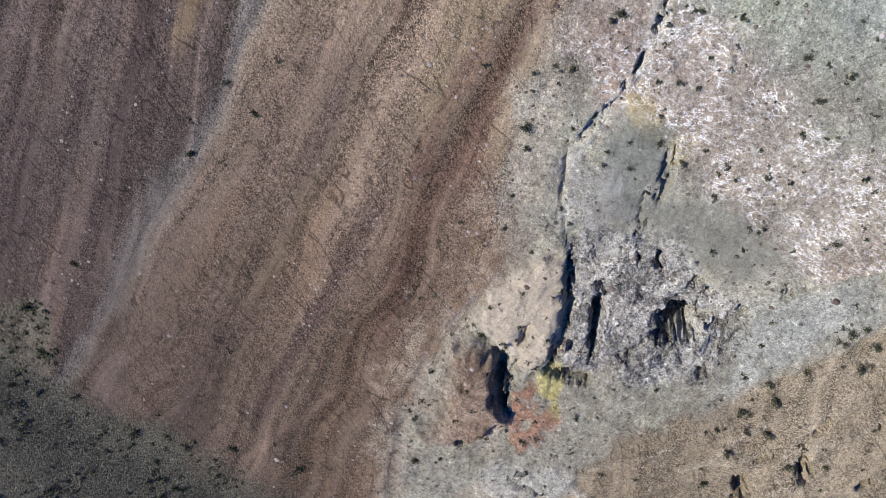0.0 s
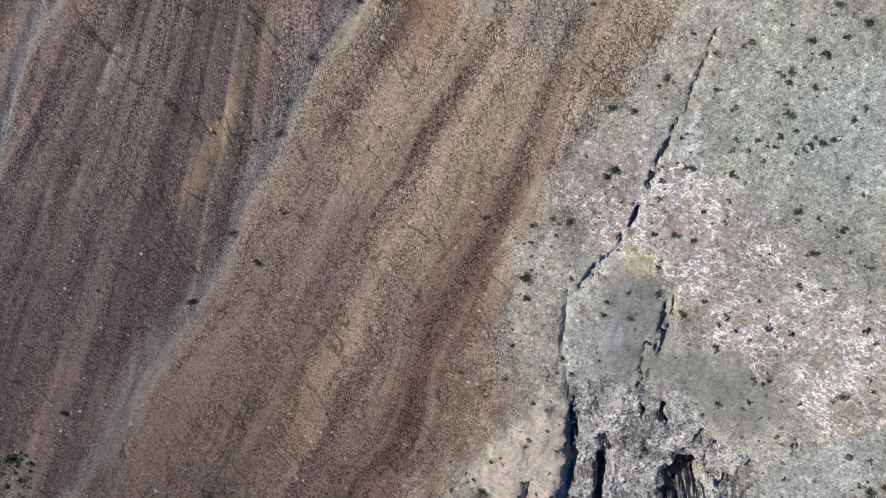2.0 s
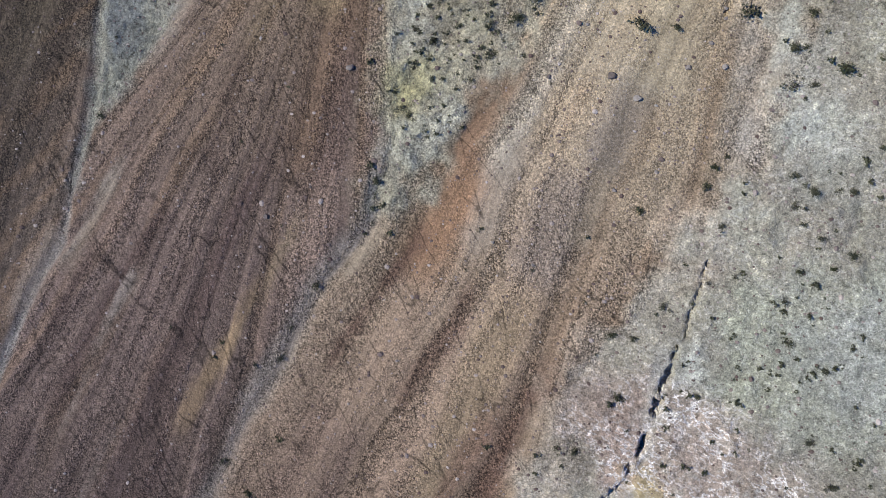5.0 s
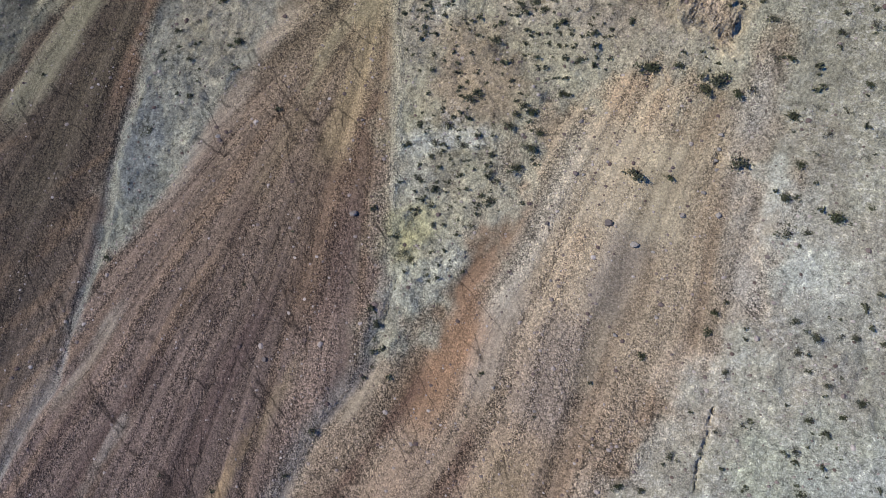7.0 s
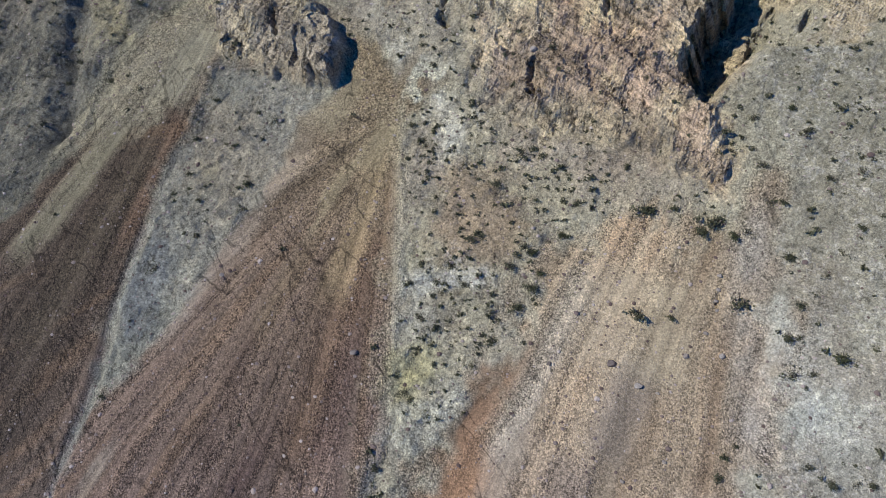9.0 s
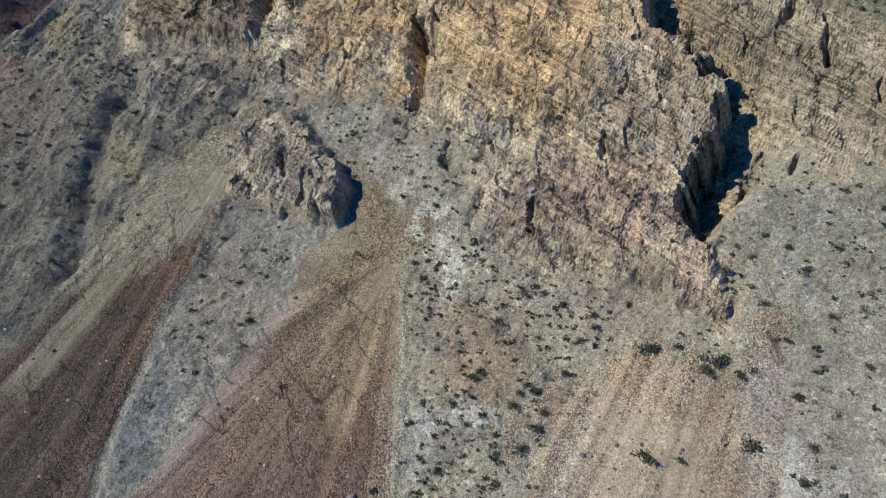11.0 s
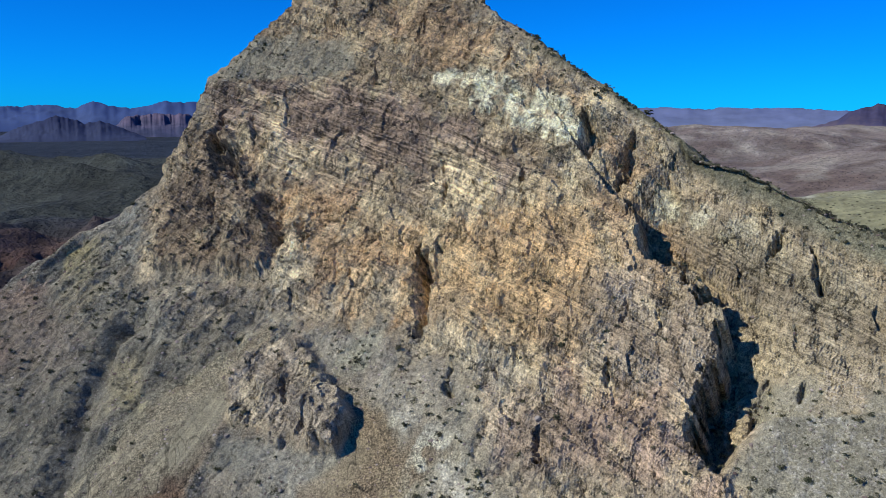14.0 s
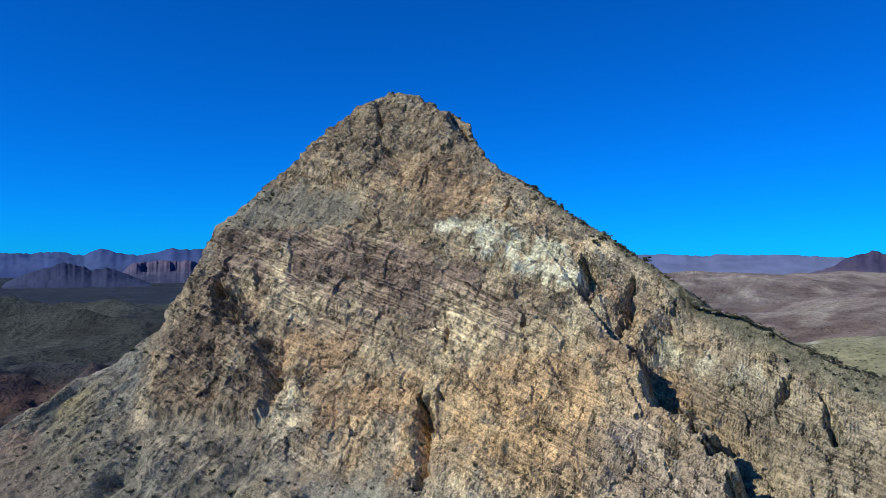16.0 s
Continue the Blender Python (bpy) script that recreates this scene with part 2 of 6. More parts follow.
# Clefts: a line in plan, half its width and its depth.
OCHRE_SLOPE_A = [(-84.6, 160.5), (-75.9, 159.0), (-73.2, 150.3), (-78.6, 150.2)]
OCHRE_SLOPE_B = [(-60.3, 127.3), (-53.3, 126.3), (-49.7, 116.6), (-56.2, 118.4)]
OCHRE_SLOPE_C = [(-35.8, 96.5), (-33.2, 96.0), (-32.2, 92.1), (-34.3, 92.1)]
RED_SLOPE = [(-103.2, 153.4), (-85.3, 151.8), (-75.7, 137.7), (-79.1, 130.1), (-94.8, 128.9)]
BROWN_SLOPE = [(-0.9, 89.3), (9.1, 88.2), (11.1, 80.1), (7.3, 76.0), (-0.1, 77.1)]
OCHRE_TIP = [(-5.7, 65.7), (-2.8, 65.3), (-2.0, 60.9), (-4.9, 58.1), (-6.4, 60.1)]
BANDED_FACE = [(-59.8, 193.8), (-46.0, 185.7), (-20.1, 167.5), (0.1, 149.7), (-0.9, 140.5), (-18.2, 152.8), (-34.6, 165.3), (-54.1, 180.1)]
TAN_FACE = [(-4.3, 148.7), (10.5, 138.5), (19.5, 129.8), (9.7, 127.5), (0.2, 131.3), (-4.0, 138.1)]
RUST_FACE = [(3.1, 130.8), (19.1, 126.4), (26.2, 116.2), (23.8, 108.8), (12.6, 109.7), (2.1, 119.9)]
GREY_FACE = [(-8.2, 115.4), (9.4, 109.0), (16.9, 99.3), (8.8, 94.4), (0.9, 102.3)]
PURPLE_FACE = [(22.2, 112.1), (33.2, 105.7), (36.1, 97.8), (31.3, 94.8), (24.7, 100.6)]
SUMMIT_FACE = [(-38.1, 210.4), (-25.7, 211.9), (-3.0, 191.6), (7.6, 169.1), (-0.0, 168.0), (-28.8, 191.1)]
RUST_SUMMIT = [(-15.6, 187.6), (-0.1, 175.7), (9.5, 159.2), (-2.4, 161.1), (-13.3, 176.3)]
WEST_RUST = [(-67.3, 172.2), (-34.4, 147.4), (-23.0, 128.9), (-34.3, 134.1), (-56.3, 147.2)]
LAMINA_A = [(-62.1, 193.3), (-44.6, 185.9), (-22.1, 169.8), (3.6, 147.2), (16.2, 132.6), (9.3, 130.6), (-8.1, 143.4), (-22.6, 154.8), (-36.6, 165.9), (-56.7, 178.9)]
LAMINA_B = [(34.3, 118.8), (44.3, 109.8), (54.1, 101.1), (56.4, 95.1), (53.5, 88.2), (46.6, 92.2), (41.2, 102.0), (34.5, 112.3)]
LAMINA_C = [(14.9, 117.6), (26.2, 112.4), (35.1, 104.7), (35.6, 97.9), (28.9, 94.1), (19.6, 100.2), (13.3, 109.4)]
LAMINA_D = [(-64.7, 174.0), (-52.6, 169.0), (-37.7, 153.2), (-34.7, 144.4), (-47.1, 148.6), (-61.1, 159.1)]
LAMINA_E = [(-39.3, 166.8), (-28.0, 158.8), (-10.4, 145.7), (0.5, 137.0), (-1.5, 132.3), (-16.8, 143.8), (-34.7, 156.1)]
LIGHT_FACE = [(-2.8, 144.8), (6.6, 138.2), (7.5, 129.6), (2.9, 125.7), (-2.9, 129.4), (-4.7, 137.7)]
RUST_A = [(-38.4, 156.9), (-19.3, 146.1), (-15.2, 138.0), (-33.0, 147.2), (-37.5, 152.6)]
RUST_B = [(-28.8, 142.7), (-8.7, 134.9), (-2.8, 125.9), (-6.3, 119.3), (-13.4, 119.7), (-21.4, 129.9)]
RUST_C = [(-2.5, 131.8), (15.8, 128.2), (24.2, 120.9), (24.9, 114.5), (12.7, 111.8), (3.3, 119.0), (-1.4, 126.0)]
RUST_D = [(15.1, 102.0), (24.4, 97.1), (29.5, 90.5), (31.7, 85.6), (22.4, 89.9), (16.8, 96.5)]
COLUMN = [(-32.9, 144.1), (-26.6, 139.7), (-27.8, 131.5), (-33.1, 134.5)]
PALE_BAND = [(32.5, 123.1), (42.8, 112.8), (48.1, 107.1), (45.3, 105.6), (34.8, 117.3)]
PALE_RIGHT = [(16.7, 137.3), (25.6, 130.5), (28.0, 122.8), (20.3, 125.9), (15.2, 132.2)]
MAUVE_FOOT = [(-22.4, 123.0), (-2.9, 113.3), (9.0, 107.8), (14.9, 100.2), (12.6, 92.5), (-2.4, 96.6), (-11.2, 106.1)]
GREY_FOOT = [(-60.2, 149.5), (-34.9, 140.4), (-26.0, 127.0), (-36.9, 126.4), (-56.3, 135.5)]
SUMMIT_DOME = [(-27.1, 210.8), (-17.4, 207.5), (-6.9, 198.2), (-0.1, 188.0), (1.9, 180.1), (-5.5, 180.0), (-15.6, 187.6), (-24.2, 199.7)]
CLEFTS = []


def cleft(line, half, deep):
    if line[0][1] > 95:
        half = half * 0.62
    elif line[0][1] < 0 and line[0][0] > 30:
        half, deep = half * 1.4, deep * 1.3
    CLEFTS.append((line, half, deep))


cleft([(-5.6, 130.2), (-4.4, 124.2), (-4.6, 121.1), (-5.5, 116.8)], 1.9, 5)
cleft([(-1.4, 142.4), (-0.8, 137.3), (-1.4, 134.4)], .5, 1.6)
cleft([(12.8, 133.9), (12.3, 128.0)], .6, 1.8)
cleft([(-38.6, 154.8), (-34.8, 148.6), (-33.7, 144.5)], 1.7, 4.5)
cleft([(12.5, 98.1), (13.3, 96.2), (12.5, 94.4)], 1.2, 3)
cleft([(-50.6, 162.8), (-48.3, 153.8)], .5, 1.6)
cleft([(-50.4, 170.7), (-45.1, 163.3)], 2.9, 5)
cleft([(25.9, 109.7), (26.2, 106.7), (23.7, 104.4)], .5, 1.5)
cleft([(18.0, 111.8), (18.4, 108.7), (16.8, 107.0)], .4, 1.2)
cleft([(22.5, 102.2), (22.0, 99.8)], .6, 1.5)
cleft([(46.5, 98.4), (45.3, 95.1)], .6, 1.5)
cleft([(51.3, 101.8), (49.9, 99.4)], .6, 1.5)
cleft([(-10.3, 135.2), (-9.5, 129.9)], .5, 1.2)
cleft([(47.9, 107.5), (45.9, 107.1)], 1.0, 2)
cleft([(-26.4, 116.8), (-24.8, 111.2)], .7, 1.5)
cleft([(-0.6, 108.7), (0.6, 106.7)], .8, 2)
cleft([(-17.2, 134.5), (-18.7, 131.6)], .4, 1.1)
cleft([(38.7, 92.5), (37.5, 89.4)], .8, 2.2)
cleft([(41.5, 94.9), (39.8, 92.0)], .6, 1.5)
cleft([(34.2, 95.5), (33.2, 90.6)], 1.2, 2.5)
cleft([(-20.6, 206.2), (-18.6, 196.9), (-18.2, 188.5)], 1.0, 2.5)
cleft([(-6.1, 178.8), (-5.6, 171.5)], .4, 1.3)
cleft([(-45.6, 179.8), (-43.7, 167.7)], .8, 2)
cleft([(-54.7, 182.1), (-53.9, 173.2)], 1.9, 4)
cleft([(23.8, 138.0), (24.2, 133.1), (23.2, 131.6)], 2.4, 5)
cleft([(30.5, 130.6), (29.0, 126.6), (27.6, 125.5)], 2.0, 4)
cleft([(-27.6, 194.7), (-27.9, 190.2)], .8, 1.6)
cleft([(-16.7, 171.0), (-16.2, 166.6)], .5, 1.2)
cleft([(-23.0, 170.6), (-21.6, 165.7)], .4, 1.1)
cleft([(12.4, 157.4), (10.8, 154.4)], .8, 1.6)
cleft([(51.1, 100.6), (49.2, 97.8)], .7, 1.5)
cleft([(-0.1, 188.6), (4.6, 179.1)], 2.6, 4)
cleft([(36.4, 124.5), (34.3, 122.0)], .8, 1.6)
cleft([(-1.4, 141.3), (-1.1, 136.6)], .5, 1.4)
cleft([(32.7, -6.4), (34.3, -9.3)], 2.7, 7.5)
cleft([(30.7, -8.9), (31.8, -10.2)], .7, 1.8)
cleft([(21.5, -4.2), (21.6, -8.4), (21.5, -12.4)], .8, 3)
cleft([(7.0, -13.8), (8.2, -17.6), (9.0, -21.5)], 1.0, 2.6)
cleft([(1.7, -24.8), (2.2, -27.4)], 1.4, 3)
cleft([(15.4, -15.4), (20.5, -16.3)], 1.0, 2.2)
cleft([(15.9, -9.3), (15.7, -13.8)], .5, 1.5)
cleft([(29.0, 2.3), (29.4, 0.4)], .6, 1.6)
cleft([(34.0, -0.4), (35.2, -1.2)], .5, 1.2)
cleft([(25.8, -12.8), (28.1, -11.9)], .8, 1.5)
cleft([(37.7, -13.6), (37.7, -15.0)], .6, 1.4)
cleft([(54.1, -30.2), (54.9, -32.2)], .7, 1.4)
cleft([(45.8, -32.7), (47.2, -35.8)], .8, 1.5)
cleft([(33.6, 69.8), (32.9, 66.3)], .4, .9)
cleft([(10.0, -33.7), (14.7, -36.3)], .6, 1.0)
cleft([(26.4, 11.4), (26.0, 5.8)], .5, 1.0)
cleft([(28.4, 16.6), (28.7, 12.0)], .3, .7)


def scree(x, y):
    return 25 + 0.65 * (0.33 * x + 0.94 * y)


def cliff(x, y):
    return 83 + 1.1 * (0.5 * x + 0.87 * y - 84.5)


def front(x, y):
    return high(scree(x, y), cliff(x, y), 5)


# The skyline of the hill: x, y and height along its crest.
CREST_X = [-180, -98.2, -91.7, -85.1, -75.2, -66.9, -63.7, -62.2, -54.3, -46.2, -37.6, -31.9, -25.8, -17.5, -9.3, -1.6, 4.0, 7.7, 12.3, 18.5, 24.2, 30.7, 36.4, 40.8, 46.8, 52.0, 57.5, 64.5, 110]
CREST_Y = [90.0, 137.8, 152.9, 162.1, 170.0, 174.8, 188.4, 196.9, 200.5, 204.2, 207.4, 211.1, 212.4, 208.9, 202.0, 191.5, 182.1, 173.5, 165.3, 157.0, 151.0, 141.8, 133.3, 126.9, 119.6, 113.1, 106.5, 97.3, 66.1]
CREST_Z = [20.0, 88.1, 105.1, 104.5, 109.5, 116.5, 132.2, 141.2, 147.8, 157.5, 166.2, 173.4, 175.5, 179.8, 179.0, 170.5, 168.7, 157.2, 152.5, 148.4, 142.6, 138.7, 134.5, 130.2, 128.1, 124.1, 120.9, 118.6, 90.8]


def body(x, y):
    """The hill without its fine relief, in metres above the plain."""
    back = np.where(x > -15, 0.25, 0.45)
    top = np.interp(x, CREST_X, CREST_Z) + 0.8 - back * (y - np.interp(x, CREST_X, CREST_Y))
    return low(front(x, y), top, 3)


# The fault and gullies of the lower outcrop
cleft([(26.2, 30.6), (25.3, 28.6), (24.4, 25.8), (23.2, 24.5)], 0.5, 2.0)
cleft([(22.3, 23.2), (20.8, 21), (19, 19), (18.1, 17.8)], 0.6, 1.6)
cleft([(16, 17.1), (16, 13), (15.4, 8.8)], 0.35, 1.0)
cleft([(29.2, 16.2), (29.2, 13.3), (28.3, 9.8), (26.8, 6.2), (25.3, 5)], 0.5, 1.5)
cleft([(21.7, -1.8), (22, -8.5), (21.4, -13.9)], 0.8, 2.6)
cleft([(17.2, 2.1), (17.5, -5), (16.6, -10.4), (15.7, -14.6)], 0.7, 2.4)
cleft([(12.4, -5.3), (11.5, -10.7), (9.7, -15.2)], 0.4, 1.0)
cleft([(7.6, -11.4), (8.2, -16.2), (8.8, -21)], 0.9, 2.6)
cleft([(29.2, 1.1), (29.8, 0.2)], 0.5, 1.6)
cleft([(24.1, 3.4), (28.6, 0.8), (31.9, -1.1)], 0.5, 1.2)
cleft([(31.3, 43.7), (30.7, 41.1), (29.8, 38.9), (28.9, 36)], 0.35, 1.0)
cleft([(28, 35), (27.1, 32.2), (25.9, 29.9)], 0.45, 1.6)
cleft([(28.3, 18.1), (28.3, 13.6), (27.1, 8.5)], 0.45, 1.3)
# Small cracks
cleft([(-11.5, 145.2), (-9.9, 140.8)], 0.3, 0.9)
cleft([(-19.9, 142.3), (-20.7, 139.8)], 0.4, 1.0)
cleft([(5.7, 143.3), (4.6, 141.3)], 0.4, 1.0)
cleft([(-2.4, 129.1), (-0.9, 126.7)], 0.5, 1.5)
cleft([(13.0, 116.2), (13.7, 114.3)], 0.4, 1.0)
cleft([(29.8, 105.4), (30.3, 102.1)], 0.4, 1.2)
cleft([(16.4, 106.7), (17.7, 104.2)], 0.4, 1.0)
cleft([(45.1, 91.9), (44.4, 90.8)], 0.8, 2.0)
cleft([(5.0, 114.4), (6.7, 111.5)], 0.4, 1.0)
cleft([(20.9, 104.2), (19.8, 102.0)], 0.3, 1.0)
cleft([(-17.7, 132.8), (-18.5, 130.5)], 0.4, 1.0)
cleft([(-56.8, 161.2), (-52.9, 156.4)], 0.35, 1.0)
cleft([(-41.9, 150.9), (-39.7, 146.7)], 0.5, 1.2)
cleft([(-6.8, 178.5), (-7.4, 169.6)], 0.5, 1.2)
cleft([(-16.7, 173.3), (-16.8, 166.7)], 0.4, 1.0)
cleft([(41.5, 108.2), (42.5, 106.2)], 0.4, 1.0)
cleft([(38.1, 107.5), (38.7, 105.2)], 0.5, 1.2)
cleft([(0.6, 111.2), (-0.2, 107.9)], 0.5, 1.2)
cleft([(6.6, 108.8), (7.3, 106.4)], 0.4, 1.0)
cleft([(-6.3, 110.0), (-4.9, 107.3)], 0.4, 0.9)
# Runs of scree: a line in plan, half a width, a colour and a strength.
RUNS = []


def run(line, half, colour, strength):
    RUNS.append((line, half, colour, strength))


run([(-20, 64.1), (-24.1, 57.3), (-27.5, 52.6), (-30.2, 47.6), (-35, 40), (-39.7, 32.4), (-43.5, 26)], 2.21, (0.108, 0.07, 0.06), 0.75)
run([(-27.2, 56.2), (-32.3, 50.1), (-36, 46.1)], 1.1, (0.108, 0.07, 0.06), 0.5)
run([(-16.6, 55.1), (-21.4, 47.9), (-26.5, 41.4), (-31.9, 36)], 1.29, (0.28, 0.2, 0.13), 0.5)
run([(-35, 58.4), (-39.4, 52.6), (-44.8, 46.8), (-51, 38.2), (-55, 32.1)], 1.38, (0.108, 0.07, 0.06), 0.65)
run([(-39.7, 50.8), (-44.5, 44.3), (-49.6, 36), (-54, 29.2)], 0.83, (0.31, 0.235, 0.19), 0.5)
run([(-45.5, 54), (-51, 47.6), (-55, 41.8), (-60.5, 33.9)], 1.2, (0.108, 0.07, 0.06), 0.6)
run([(-43.5, 61.2), (-47.2, 55.5), (-52.3, 49.7)], 1.29, (0.35, 0.27, 0.2), 0.45)
run([(-47.6, 29.6), (-52.7, 22.7), (-57.1, 15.9), (-60.8, 10.5)], 1.84, (0.108, 0.07, 0.06), 0.55)
run([(-34.6, 31), (-40.4, 23.1), (-46.5, 15.2), (-50.6, 9.4)], 1.38, (0.108, 0.07, 0.06), 0.65)
run([(-42.1, 33.9), (-47.9, 26), (-54.4, 17.7)], 0.92, (0.31, 0.235, 0.19), 0.4)
run([(-10.5, 62.7), (-13.6, 55.8), (-17.6, 49.4), (-22.7, 42.5)], 2.02, (0.24, 0.165, 0.13), 0.45)
run([(7.5, 57.6), (2.4, 53), (-1.3, 48.6), (-6.4, 45)], 3.68, (0.3, 0.175, 0.108), 0.75)
run([(-0.6, 51.5), (-4.7, 47.2), (-9.1, 42.9), (-13.2, 38.2), (-15.6, 34.6)], 1.38, (0.155, 0.088, 0.066), 0.65)
run([(11.6, 59.1), (8.2, 55.1), (5.8, 49.7), (2.8, 46.1)], 2.02, (0.37, 0.285, 0.225), 0.65)
run([(0, 47.6), (-5.7, 38.9), (-10.5, 31.7), (-16.6, 24.5), (-23.4, 16.6)], 2.58, (0.29, 0.2, 0.145), 0.5)
run([(4.8, 45.4), (1.4, 39.6), (-3, 35), (-6.8, 28.8)], 1.38, (0.155, 0.088, 0.066), 0.5)
run([(17.4, 55.1), (15, 50.4), (13, 46.1), (10.2, 41.8)], 3.86, (0.225, 0.172, 0.145), 0.55)
run([(21.1, 55.8), (18.1, 49.7), (16.4, 45.4)], 1.47, (0.35, 0.27, 0.2), 0.5)
run([(10.9, 43.6), (6.8, 36.8), (3.4, 30.6), (-1, 23.4), (-4, 17)], 2.76, (0.28, 0.2, 0.13), 0.5)
run([(14, 36), (9.9, 29.2), (5.5, 22.4), (2.8, 15.5), (0.4, 8.7)], 2.39, (0.155, 0.088, 0.066), 0.6)
run([(7.2, 31.7), (2.8, 26), (-1.7, 18.4), (-5.1, 10.8)], 1.29, (0.155, 0.088, 0.066), 0.45)
run([(-13.2, 34.6), (-18.3, 27), (-23.4, 20.6), (-28.9, 12.6)], 2.76, (0.21, 0.138, 0.108), 0.45)
run([(13.3, 31.4), (11.3, 26.7), (9.2, 20.2), (7.9, 12.6)], 2.21, (0.33, 0.235, 0.16), 0.55)
run([(16, 31.7), (13.6, 25.2), (11.3, 20.2), (9.9, 13), (8.5, 8)], 1.66, (0.38, 0.3, 0.23), 0.6)
run([(1.4, 20.2), (-2, 11.2), (-5.4, 3.6), (-8.5, -5.7), (-13.6, -12.9)], 2.76, (0.155, 0.088, 0.066), 0.55)
run([(-16.6, 16.2), (-21, 8.3), (-27.8, 0), (-32.3, -5.4)], 1.38, (0.28, 0.2, 0.13), 0.5)
run([(-15.9, -0.3), (-23.4, -9), (-29.9, -19), (-36.3, -28)], 1.84, (0.108, 0.07, 0.06), 0.5)
run([(-39.1, 35), (-42.5, 28.8), (-47.6, 20.2), (-50.3, 14.1), (-55.4, 6.9)], 2.21, (0.108, 0.07, 0.06), 0.7)
run([(-34.6, 36), (-39.4, 27.4), (-44.8, 18.4)], 1.47, (0.108, 0.07, 0.06), 0.5)
run([(-47.9, 29.2), (-52.3, 22.4), (-57.8, 13.4), (-60.5, 8)], 0.74, (0.31, 0.235, 0.19), 0.6)
run([(-52.7, 34.2), (-57.8, 24.9), (-66.6, 9.8)], 1.84, (0.22, 0.155, 0.125), 0.4)
run([(-56.7, 34.6), (-62.9, 21.6), (-70.7, 4.4)], 2.39, (0.125, 0.08, 0.07), 0.5)
run([(-11.9, -12.9), (-22.1, -21.2), (-31.2, -27.7), (-39.7, -35.2)], 1.2, (0.32, 0.21, 0.16), 0.55)
run([(-56.4, -9), (-60.8, -19.4), (-62.2, -29.1)], 3.13, (0.27, 0.19, 0.155), 0.5)
run([(-38.4, 18), (-45.9, 9), (-52, 0.4), (-56.1, -7.2)], 2.76, (0.31, 0.25, 0.21), 0.6)
run([(-33.3, -5.4), (-42.8, -17.2), (-51.3, -29.5)], 1.84, (0.125, 0.08, 0.07), 0.45)
run([(-7.4, 15.2), (-12.2, 6.2), (-20.4, -5.4), (-27.2, -14)], 1.47, (0.125, 0.08, 0.07), 0.4)
run([(-9.8, 31), (-13.6, 24.9), (-17.3, 18.4), (-21.4, 12.6)], 2.21, (0.125, 0.08, 0.07), 0.4)
run([(-8.2, 84.5), (-10.5, 79.8), (-13.2, 70.2), (-17, 60.9), (-19.3, 54.8)], 3.86, (0.15, 0.095, 0.067), 0.7)
run([(-6.4, 94), (-6.8, 82.8), (-6.4, 72)], 1.29, (0.27, 0.17, 0.11), 0.55)
run([(-11.5, 95.8), (-17.3, 84.5), (-23.1, 75.6), (-27.8, 65.9), (-31.2, 56.9)], 2.02, (0.23, 0.165, 0.115), 0.5)
run([(-21.4, 94.2), (-27.2, 84.8), (-31.2, 78), (-36.3, 70.6)], 1.38, (0.15, 0.105, 0.08), 0.55)
run([(-17, 101.5), (-21.4, 95), (-26.8, 88.2), (-31.6, 81.8), (-37, 74.2)], 2.21, (0.34, 0.26, 0.21), 0.65)
run([(-24.4, 74.6), (-27.8, 65.9), (-31.2, 56.9)], 2.21, (0.108, 0.07, 0.06), 0.5)
run([(-10.2, 72.4), (-12.5, 63.8), (-14.9, 54.4)], 1.84, (0.108, 0.07, 0.06), 0.5)
run([(-6.8, 97), (-9.1, 93.8), (-11.2, 90.2)], 2.21, (0.34, 0.27, 0.185), 0.75)
run([(-12.2, 106.2), (-15.3, 100.5), (-18.3, 97)], 2.76, (0.34, 0.28, 0.21), 0.6)
run([(-41.8, 102.8), (-46.5, 94.5), (-52, 86.2), (-57.8, 77.4), (-61.8, 72.4)], 3.86, (0.098, 0.073, 0.054), 0.8)
run([(-39.4, 105.2), (-41.1, 99.2), (-44.5, 92), (-47.2, 84)], 1.66, (0.2, 0.125, 0.09), 0.65)
run([(-46.5, 108), (-53.7, 99), (-59.5, 91), (-65.6, 86.8)], 2.58, (0.28, 0.235, 0.17), 0.75)
run([(-35.3, 118.5), (-40.4, 112), (-44.2, 105.8)], 3.86, (0.33, 0.285, 0.225), 0.75)
run([(-47.2, 77.4), (-48.6, 69.5), (-50.3, 63.4)], 2.02, (0.17, 0.118, 0.092), 0.6)
run([(-57.1, 74.6), (-58.1, 68.1), (-59.1, 63)], 2.39, (0.1, 0.073, 0.056), 0.6)
run([(10.6, 68.4), (6.8, 64.1), (3.4, 59.8), (0, 54.4)], 3.31, (0.31, 0.185, 0.12), 0.7)
run([(20.1, 75.6), (16.4, 70.2), (12.6, 64.5), (8.2, 58), (5.5, 52.2)], 2.21, (0.38, 0.32, 0.265), 0.55)
run([(24.2, 74.2), (20.8, 68.4), (17.7, 61.6)], 3.68, (0.39, 0.31, 0.235), 0.5)
run([(25.2, 64.1), (21.5, 58.7), (18.4, 52.2)], 2.76, (0.27, 0.215, 0.18), 0.55)
run([(28.6, 71.7), (27.2, 65.2), (24.9, 59.4)], 3.68, (0.4, 0.32, 0.235), 0.55)
run([(38.5, 78.5), (37.8, 71), (36.4, 63.4), (36.1, 55.5), (35.7, 49.4)], 2.94, (0.37, 0.315, 0.275), 0.75)
run([(38.5, 63.4), (38.1, 58.4)], 1.1, (0.4, 0.33, 0.22), 0.6)
